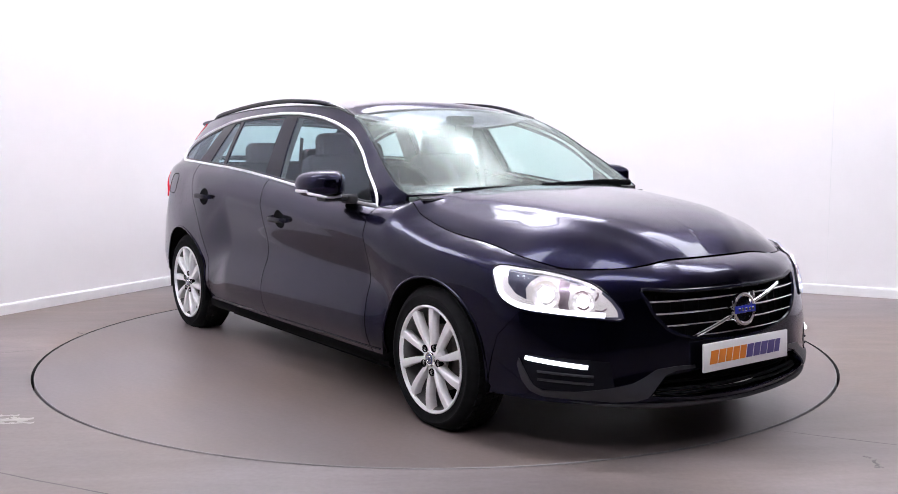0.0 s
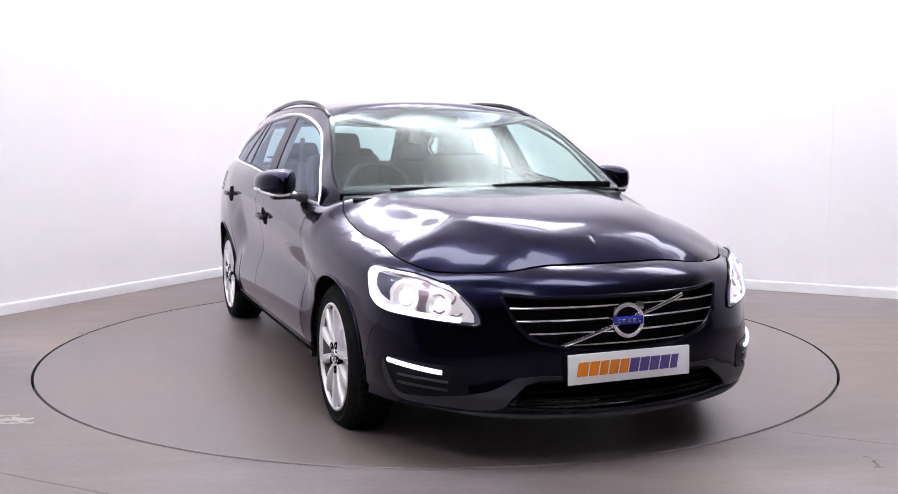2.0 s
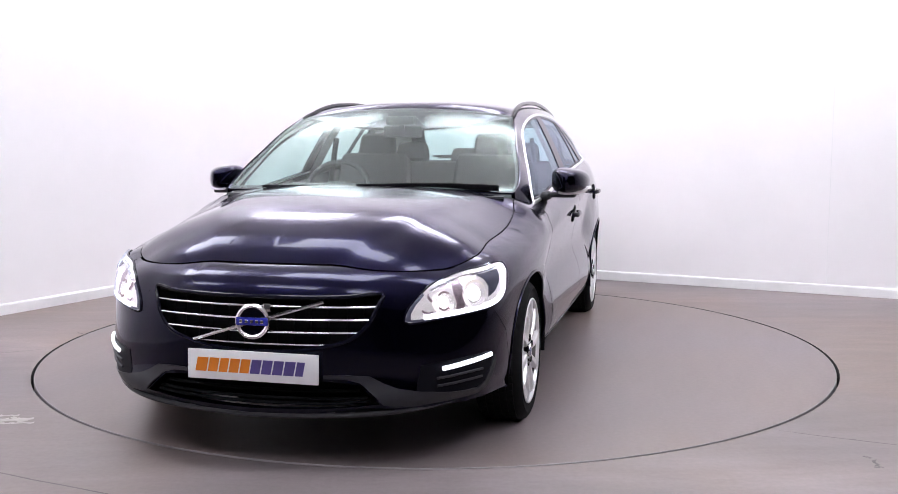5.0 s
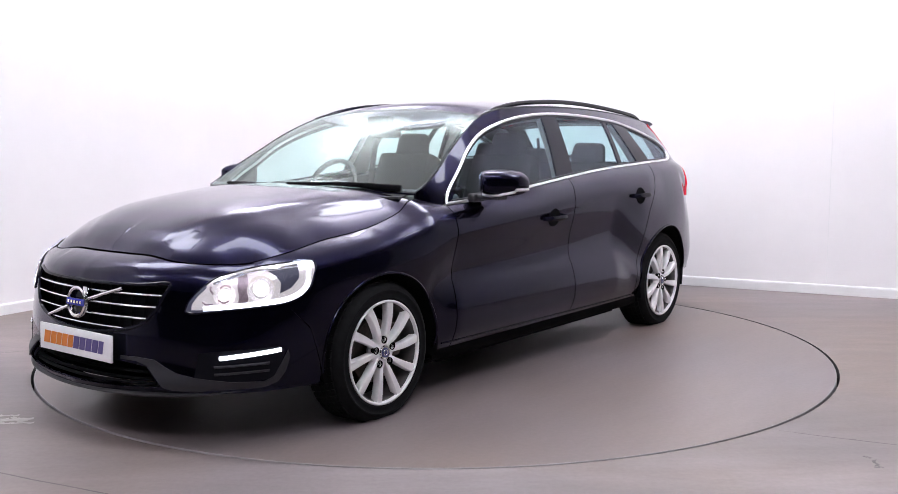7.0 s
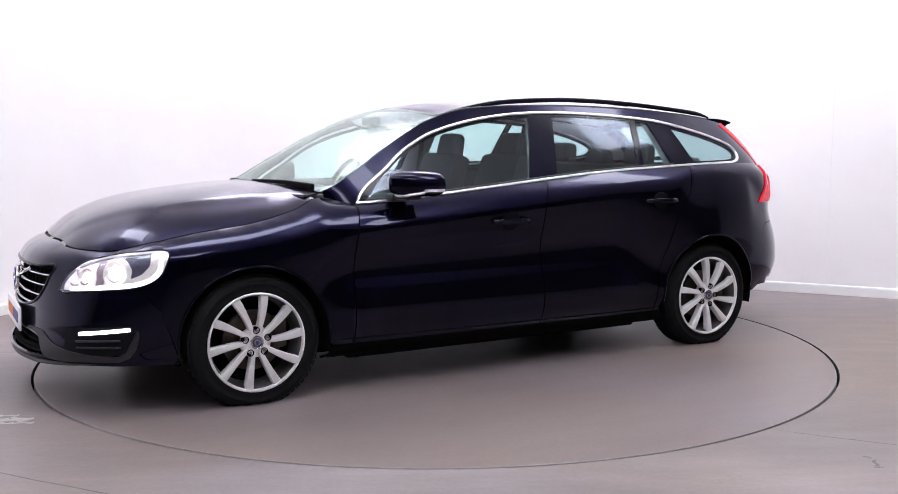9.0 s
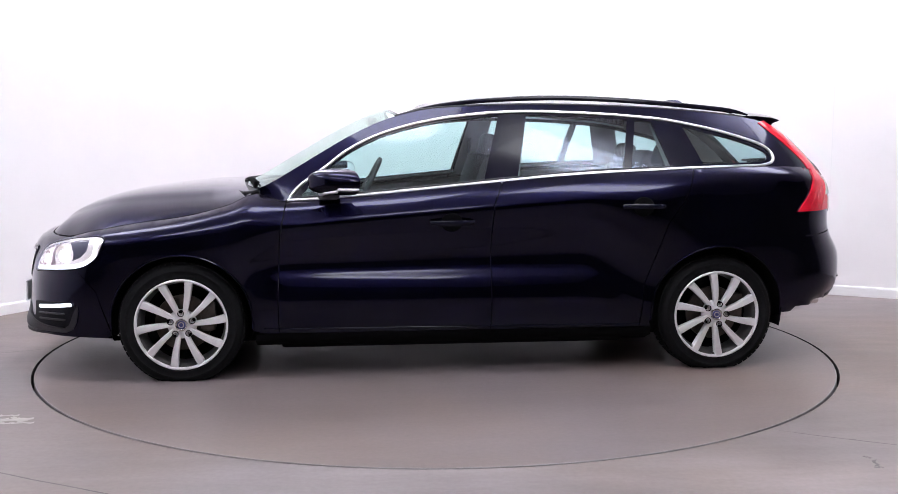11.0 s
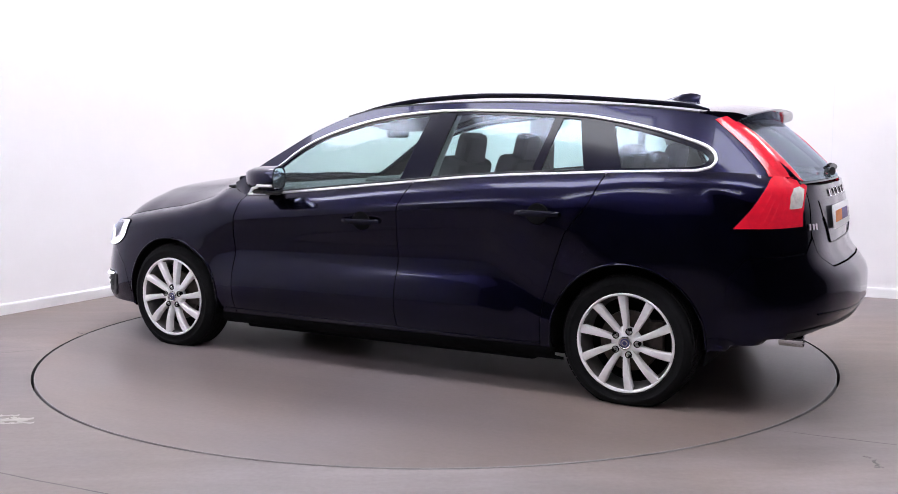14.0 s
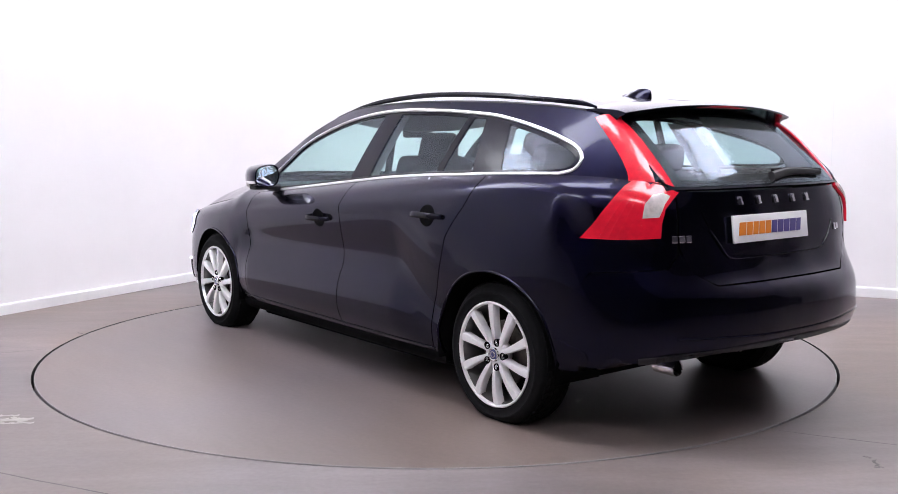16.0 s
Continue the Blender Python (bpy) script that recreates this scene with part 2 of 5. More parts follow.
def tube_mesh(points, radius, sides=8, flat=1.0, closed=False, up=(0, 0, 1), caps=True):
    """Verts and faces of a tube along points; flat squeezes it along its side axis."""
    pts = [Vector(q) for q in points]
    n = len(pts)
    verts, faces = [], []
    for i, q in enumerate(pts):
        a = pts[(i - 1) % n] if closed or i > 0 else q
        b = pts[(i + 1) % n] if closed or i < n - 1 else q
        d = (b - a).normalized()
        side = d.cross(Vector(up)).normalized()
        top = side.cross(d).normalized()
        rad = radius[i] if isinstance(radius, (list, tuple)) else radius
        for k in range(sides):
            an = 2 * math.pi * k / sides
            verts.append(q + side * (math.cos(an) * rad * flat) + top * (math.sin(an) * rad))
    for i in range(n if closed else n - 1):
        j = (i + 1) % n
        for k in range(sides):
            l = (k + 1) % sides
            faces.append((i * sides + k, i * sides + l, j * sides + l, j * sides + k))
    if caps and not closed:
        faces.append(tuple(range(sides)))
        faces.append(tuple((n - 1) * sides + k for k in reversed(range(sides))))
    return verts, faces


def lathe(profile, steps, axis_map, closed=False):
    """Spins (radius, depth) pairs about an axis."""
    verts, faces = [], []
    m = len(profile)
    for i in range(steps):
        a = 2 * math.pi * i / steps
        for r, d in profile:
            verts.append(axis_map(r * math.cos(a), r * math.sin(a), d))
    for i in range(steps):
        j = (i + 1) % steps
        for k in range(m if closed else m - 1):
            l = (k + 1) % m
            faces.append((i * m + k, i * m + l, j * m + l, j * m + k))
    return verts, faces


def smooth_line(points, closed=False, per=8):
    """Catmull-Rom through points of any dimension."""
    p = np.array(points, float)
    n = len(p)
    out = []
    for i in range(n if closed else n - 1):
        if closed:
            a, b, c, d = p[(i - 1) % n], p[i], p[(i + 1) % n], p[(i + 2) % n]
        else:
            b, c = p[i], p[i + 1]
            a = p[i - 1] if i else 2 * b - c
            d = p[i + 2] if i + 2 < n else 2 * c - b
        for k in range(per):
            t = k / per
            out.append(0.5 * (2 * b + (c - a) * t + (2 * a - 5 * b + 4 * c - d) * t * t + (3 * b - a - 3 * c + d) * t ** 3))
    if not closed:
        out.append(p[-1])
    return np.array(out)


def dense(poly, step, closed=True):
    p = np.array(poly, float)
    out = []
    n = len(p)
    for i in range(n if closed else n - 1):
        a, b = p[i], p[(i + 1) % n]
        k = max(1, int(round(np.linalg.norm(b - a) / step)))
        for j in range(k):
            out.append(a + (b - a) * j / k)
    if not closed:
        out.append(p[-1])
    return np.array(out)


def inside(pts, poly):
    x, y = pts[:, 0], pts[:, 1]
    res = np.zeros(len(pts), bool)
    j = len(poly) - 1
    for i in range(len(poly)):
        xi, yi, xj, yj = *poly[i], *poly[j]
        if yi != yj:
            res ^= ((yi > y) != (yj > y)) & (x < (xj - xi) * (y - yi) / (yj - yi) + xi)
        j = i
    return res


def slopes(xs, ys):
    """Monotone cubic slopes; the key axis is the first."""
    h = np.diff(xs)
    h = h.reshape(-1, *([1] * (ys.ndim - 1)))
    d = np.diff(ys, axis=0) / h
    m = np.zeros_like(ys)
    m[0], m[-1] = d[0], d[-1]
    a, b = d[:-1], d[1:]
    ok = a * b > 0
    m[1:-1] = np.where(ok, 2 * a * b / np.where(ok, a + b, 1), 0)
    return m


def cubic(xs, ys, m, q):
    i = np.clip(np.searchsorted(xs, q) - 1, 0, len(xs) - 2)
    h = xs[i + 1] - xs[i]
    t = (q - xs[i]) / h
    if ys.ndim > 1:
        h, t = h[:, None], t[:, None]
    return ((2 * t ** 3 - 3 * t ** 2 + 1) * ys[i] + (t ** 3 - 2 * t ** 2 + t) * h * m[i]
            + (-2 * t ** 3 + 3 * t ** 2) * ys[i + 1] + (t ** 3 - t ** 2) * h * m[i + 1])


def curve_of(table):
    t = np.array(sorted(table), float)
    xs, ys = t[:, 0], t[:, 1:]
    m = slopes(xs, ys)
    return lambda q: cubic(xs, ys, m, np.clip(np.atleast_1d(np.asarray(q, float)), xs[0], xs[-1]))


def panel(name, chart, outline, mat, parent, holes=(), step=0.035, lift=0.0, flange=0.012, label="", scale=(1, 1), closed_line=True):
    """A sheet of metal, glass or plastic on a surface chart, cut to an outline with holes, its edges turned in."""
    from mathutils.geometry import delaunay_2d_cdt
    sc = np.array(scale, float)
    loops = [dense(np.array(l) * sc, step) for l in (outline, *holes)]
    lo, hi = loops[0].min(0), loops[0].max(0)
    gx, gy = np.meshgrid(np.arange(lo[0] + step / 2, hi[0], step), np.arange(lo[1] + step / 2, hi[1], step))
    gx = gx + (np.arange(gx.shape[0]) % 2)[:, None] * step * 0.5
    g = np.stack([gx.ravel(), gy.ravel()], 1)
    keep = inside(g, loops[0])
    for l in loops[1:]:
        keep &= ~inside(g, l)
    g = g[keep]
    rim = np.concatenate(loops)
    if len(g):
        near = np.min(((g[:, None, :] - rim[None]) ** 2).sum(2), 1)
        g = g[near > (0.45 * step) ** 2]
    pts = np.concatenate([rim, g])
    edges, o = [], 0
    for l in loops:
        n = len(l)
        edges += [(o + i, o + (i + 1) % n) for i in range(n)]
        o += n
    v2, e2, f2, *_ = delaunay_2d_cdt([Vector(q) for q in pts], edges, [], 0, 1e-7)
    v2 = np.array([tuple(v) for v in v2])
    f2 = np.array([f for f in f2 if len(f) == 3])
    cen = v2[f2].mean(1)
    ok = inside(cen, loops[0])
    for l in loops[1:]:
        ok &= ~inside(cen, l)
    f2 = f2[ok]
    pos, nor = surface(chart, v2 / sc)
    pos = pos + nor * lift
    n3 = np.cross(pos[f2[:, 1]] - pos[f2[:, 0]], pos[f2[:, 2]] - pos[f2[:, 0]])
    flip = (n3 * nor[f2[:, 0]]).sum(1) < 0
    f2[flip] = f2[flip][:, ::-1]
    verts = [tuple(q) for q in pos]
    faces = [tuple(int(i) for i in f) for f in f2]
    if flange:
        count = {}
        for f in faces:
            for a, b in ((f[0], f[1]), (f[1], f[2]), (f[2], f[0])):
                count[(a, b)] = 1
        for a, b in list(count):
            if (b, a) not in count:
                k = len(verts)
                verts += [tuple(pos[a]), tuple(pos[b]), tuple(pos[b] - nor[b] * flange), tuple(pos[a] - nor[a] * flange)]
                faces.append((k + 1, k, k + 3, k + 2))
    return mesh_object(name, verts, faces, mat, parent, label=label, sharp=50)


def surface(chart, q):
    """Places and outward normals of chart points."""
    q = np.asarray(q, float)
    e = 0.004
    p0 = chart(q[:, 0], q[:, 1])
    du = chart(q[:, 0] + e, q[:, 1]) - chart(q[:, 0] - e, q[:, 1])
    dv = chart(q[:, 0], q[:, 1] + e) - chart(q[:, 0], q[:, 1] - e)
    n = np.cross(du, dv)
    n /= np.linalg.norm(n, axis=1)[:, None] + 1e-12
    ref = p0 - np.array([0, 0, 0.55]) * 1.0
    ref[:, 0] = np.sign(p0[:, 0]) * np.maximum(np.abs(p0[:, 0]) - 1.6, 0)
    n[(n * ref).sum(1) < 0] *= -1
    return p0, n


# ---- the room ----
CORNER = Vector((-1.28, 4.07, 0))
LEFT_DIR = Vector((-0.4912, -0.8711, 0))
RIGHT_DIR = Vector((0.8893, -0.4573, 0))
LEFT_LEN, RIGHT_LEN, ROOM_H, WALL_T = 12.5, 11.5, 4.2, 0.12


def wall_run(name, a, b, inward, mat):
    """A straight wall with thickness, its inner face from a to b."""
    out = -inward.normalized() * WALL_T
    verts = []
    for p in (a, b, b + out, a + out):
        verts += [(p.x, p.y, -0.1), (p.x, p.y, ROOM_H)]
    faces = [(0, 2, 3, 1), (2, 4, 5, 3), (4, 6, 7, 5), (6, 0, 1, 7), (1, 3, 5, 7), (0, 6, 4, 2)]
    ob = mesh_object(name, verts, faces, mat, smooth=False)
    return tagged(ob, kind="structure")


def skirting(name, a, b, inward):
    """White skirting board with a rounded top lip."""
    n = inward.normalized()
    prof = [(0.0, 0.001), (0.016, 0.001), (0.016, 0.066), (0.013, 0.074), (0.007, 0.078), (0.0, 0.079)]
    verts, faces = [], []
    for p in (a, b):
        verts += [tuple(p + n * (d + 0.001) + Vector((0, 0, z))) for d, z in prof]
    k = len(prof)
    for i in range(k - 1):
        faces.append((i, i + 1, k + i + 1, k + i))
    faces += [tuple(range(k)), tuple(reversed(range(k, 2 * k)))]
    ob = mesh_object(name, verts, faces, M_SKIRT, smooth=False)
    return tagged(ob, "low white painted skirting board along the wall", kind="structure")


def build_room():
    c = CORNER
    l_end = c + LEFT_DIR * LEFT_LEN
    r_end = c + RIGHT_DIR * RIGHT_LEN
    far = c + LEFT_DIR * LEFT_LEN + RIGHT_DIR * RIGHT_LEN
    inn_l, inn_r = RIGHT_DIR.copy(), LEFT_DIR.copy()
    cut = 0.5
    ca, cb = c + LEFT_DIR * cut, c + RIGHT_DIR * cut
    wall_run("wall_left", ca, l_end, inn_l, M_WALL)
    wall_run("wall_right", cb, r_end, inn_r, M_WALL)
    wall_run("wall_behind", l_end, far, -LEFT_DIR, M_DARKWALL)
    wall_run("wall_side", r_end, far, -RIGHT_DIR, M_DARKWALL)
    # coved corner between the two white walls
    verts, faces = [], []
    n = 14
    for i in range(n + 1):
        a = i / n
        q = ca * (1 - a) ** 2 + c * (2 * a * (1 - a)) + cb * a * a
        verts += [(q.x, q.y, -0.1), (q.x, q.y, ROOM_H)]
    for i in range(n):
        faces.append((2 * i, 2 * i + 1, 2 * i + 3, 2 * i + 2))
    tagged(mesh_object("wall_cove", verts, faces, M_WALL), kind="structure")
    skirting("baseboard_left", ca, l_end, inn_l)
    skirting("baseboard_right", cb, r_end, inn_r)
    seam = c + RIGHT_DIR * 4.88 + LEFT_DIR * 0.001
    v = [tuple(seam + RIGHT_DIR * a + LEFT_DIR * b + Vector((0, 0, z))) for a, b in ((-.002, 0), (-.0015, .001), (.0015, .001), (.002, 0)) for z in (.08, ROOM_H)]
    tagged(mesh_object("wall_seam", v, [(0, 1, 3, 2), (2, 3, 5, 4), (4, 5, 7, 6)], M_SKIRT, smooth=False), kind="structure")
    # floor sheet with a round opening for the turntable
    steps, ring, faces, verts, rim_faces = 160, TURNTABLE_R + 0.008, [], [], []
    corners = [c - LEFT_DIR * 0.2 - RIGHT_DIR * 0.2, r_end + RIGHT_DIR * 0.2 - LEFT_DIR * 0.2, far + LEFT_DIR * 0.2 + RIGHT_DIR * 0.2, l_end + LEFT_DIR * 0.2 - RIGHT_DIR * 0.2]
    for i in range(steps):
        a = 2 * math.pi * i / steps
        d = Vector((math.cos(a), math.sin(a), 0))
        best = 1e9
        for k in range(4):
            p, q = corners[k], corners[(k + 1) % 4]
            e = q - p
            den = d.x * e.y - d.y * e.x
            if abs(den) > 1e-9:
                t = (p.x * e.y - p.y * e.x) / den
                u = (p.x * d.y - p.y * d.x) / den
                if t > 0 and -1e-6 <= u <= 1 + 1e-6:
                    best = min(best, t)
        verts += [tuple(d * ring), tuple(d * (ring + 0.4)), tuple(d * best), tuple(d * ring + Vector((0, 0, -0.16)))]
    for i in range(steps):
        j = (i + 1) % steps
        for k in (0, 1):
            faces.append((4 * i + k, 4 * i + k + 1, 4 * j + k + 1, 4 * j + k))
        rim_faces.append((4 * i + 3, 4 * i, 4 * j, 4 * j + 3))
    tagged(mesh_object("floor", verts, faces, M_FLOOR, smooth=False), "worn grey painted studio floor with faint scuffs", kind="structure")
    # cut face of the floor, blackened to keep the gap dark
    rim_verts = [(v[0] * 1.0004, v[1] * 1.0004, v[2] - .001) for v in verts]
    tagged(mesh_object("floor_pit_wall", rim_verts, rim_faces, M_PIT, smooth=False), kind="structure")
    pv, pf = lathe([(0.01, -0.161), (TURNTABLE_R + 0.3, -0.161)], 96, lambda x, y, z: (x, y, z))
    tagged(mesh_object("floor_pit", pv, pf, M_PIT, smooth=False), kind="structure")
    # ceiling
    h = ROOM_H
    cv = [(q.x, q.y, h + dz) for dz in (0, 0.1) for q in corners]
    cf = [(0, 1, 2, 3), (7, 6, 5, 4), (0, 4, 5, 1), (1, 5, 6, 2), (2, 6, 7, 3), (3, 7, 4, 0)]
    tagged(mesh_object("ceiling", cv, cf, M_WALL, smooth=False), kind="structure")


JOINT_A = ((1.415, -1.762), (3.4, -2.74))
JOINT_B = ((-2.6, -1.78), (-0.8, -2.63))
JOINT_C = ((-2.255, -0.114), (-4.6, -1.30))
SCUFFS = [((-1.99, -1.60), (-1.765, -1.545), .010), ((-1.98, -1.52), (-1.85, -1.495), .006), ((-1.90, -1.63), (-1.735, -1.611), .006), ((-1.90, -1.56), (-1.78, -1.580), .008), ((-1.86, -1.53), (-1.80, -1.60), .006), ((-1.97, -1.56), (-1.88, -1.61), .006)]
SCRATCHES = [((1.638, -2.095), (1.662, -2.132)), ((1.662, -2.14), (1.645, -2.222)), ((1.621, -2.227), (1.665, -2.234)), ((1.670, -1.886), (1.701, -1.902)), ((-2.265, .365), (-2.190, .285))]


def floor_strip(name, pts, width, mat, height=0.0012):
    """A thin flat mark lying on the floor along a line."""
    v, f = [], []
    n = len(pts)
    for i, q in enumerate(pts):
        a, b = Vector(pts[max(0, i - 1)]), Vector(pts[min(n - 1, i + 1)])
        d = (b - a).normalized()
        w = width * (0.6 + 0.8 * noise.noise(Vector((q[0] * 9, q[1] * 9, 1.7)))) if mat is not M_STAIN else width
        w = max(w, width * .15)
        if i in (0, n - 1):
            w *= .2
        v += [(q[0] - d.y * w, q[1] + d.x * w, height), (q[0] + d.y * w, q[1] - d.x * w, height)]
    for i in range(n - 1):
        f.append((2 * i, 2 * i + 1, 2 * i + 3, 2 * i + 2))
    return tagged(mesh_object(name, v, f, mat, smooth=False), kind="structure")


def build_floor_marks():
    """Slab joints, a pale scuff and small scratches in the floor paint."""
    def run(a, b, n=14, wob=0.012):
        return [(a[0] + (b[0] - a[0]) * i / n + wob * noise.noise(Vector((i * .7, a[0], 0))), a[1] + (b[1] - a[1]) * i / n + wob * noise.noise(Vector((i * .7, a[1], 5)))) for i in range(n + 1)]
    floor_strip("floor_joint_1", run(*JOINT_A), .0035, M_STAIN)
    floor_strip("floor_joint_2", run(*JOINT_B), .004, M_STAIN)
    floor_strip("floor_joint_3", run(*JOINT_C), .003, M_STAIN)
    for k, (a, b, w) in enumerate(SCUFFS):
        floor_strip("floor_scuff_%d" % (k + 1), run(a, b, 18, .03), w * 2.4, M_SCUFF, .0012 + .0002 * k)
    for k, (a, b) in enumerate(SCRATCHES):
        floor_strip("floor_scratch_%d" % (k + 1), run(a, b, 8, .02), .006, M_STAIN, .0014)


def build_turntable():
    """A thin round plate flush with the floor, with a worn metal edge."""
    base = new("turntable")
    r = TURNTABLE_R - 0.012
    prof = [(0.001, 0.0), (0.6, 0.0), (1.4, 0.0), (r, 0.0), (r, -0.045), (0.001, -0.045)]
    v, f = lathe(prof, 192, lambda x, y, z: (x, y, z))
    mesh_object("plate", v, f, M_DISC, base, smooth=False)
    a, b = r + 0.0005, TURNTABLE_R - 0.006
    v, f = lathe([(a, -0.03), (a, 0.0005), (b - .003, 0.0008), (b - 0.001, -0.0008), (b, -0.003), (b, -0.05)], 192, lambda x, y, z: (x, y, z))
    mesh_object("edge_trim", v, f, M_EDGE, base, smooth=False, label="pale worn metal edge ring")
    return tagged(base, "large round grey turntable plate set flush in the floor", "turntable")


def ceiling_light(size, at, turn):
    base = new("ceiling_light")
    base.matrix_basis = Matrix.Translation(at) @ pose(0, 0, 0, 0, 0, turn)
    lx, ly = size
    bms = [box_bm((lx + 0.06, 0.03, 0.07), (0, s * (ly / 2 + 0.015), 0), 0.004, 1) for s in (-1, 1)]
    bms += [box_bm((0.03, ly, 0.07), (s * (lx / 2 + 0.015), 0, 0), 0.004, 1) for s in (-1, 1)]
    part("frame", joined(*bms), M_FRAME, base)
    for sx in (-1, 1):
        for sy in (-1, 1):
            part("hanger", box_bm((.012, .012, ROOM_H - 3.9 - .02), (sx * lx * .4, sy * (ly / 2 + .015), (ROOM_H - 3.9 + .03) / 2)), M_FRAME, base, smooth=False)
    part("diffuser", box_bm((lx, ly, 0.02), (0, 0, -0.005)), M_PANEL, base, "glowing white diffuser")
    return tagged(base, "rectangular white ceiling light panel hanging under the ceiling", "ceiling light", "ceiling lights")


def build_lights():
    ang = -27.2
    for u, size in ((1.6, (2.0, .80)), (-1.6, (2.0, .80)), (-4.8, (1.7, .55))):
        first = None
        for w in (-2.9, 0.0, 2.9):
            q = Matrix.Rotation(radians(ang), 4, "Z") @ Vector((w, u, 0))
            if first is None:
                first = ceiling_light(size, (q.x, q.y, 3.9), ang)
            else:
                copy_thing(first, pose(q.x, q.y, 3.9, 0, 0, ang))


# ---- the car: its surfaces ----
# plan outline at the widest height, nose to tail
PLAN = smooth_line([(2.335, 0), (2.322, .20), (2.270, .42), (2.165, .61), (2.01, .755), (1.85, .832), (1.62, .875), (1.30, .900), (0.9, .907), (0.4, .912), (-0.1, .916),
                    (-0.6, .918), (-1.1, .916), (-1.45, .905), (-1.75, .875), (-1.95, .825), (-2.10, .735), (-2.20, .60), (-2.265, .40), (-2.295, .20), (-2.30, 0)], per=12)
PLAN_S = np.concatenate([[0], np.cumsum(np.linalg.norm(np.diff(PLAN, axis=0), axis=1))])
PLAN_T = np.gradient(PLAN, PLAN_S, axis=0)
S_END = PLAN_S[-1]


def s_at_x(x):
    return float(np.interp(-x, -PLAN[:, 0], PLAN_S))


def s_at_front(y):
    k = len(PLAN) // 2
    return float(np.interp(y, PLAN[:k, 1][:100], PLAN_S[:k][:100]))


def s_at_rear(y):
    k = len(PLAN) - 80
    return float(np.interp(-y, -PLAN[k:, 1], PLAN_S[k:]))


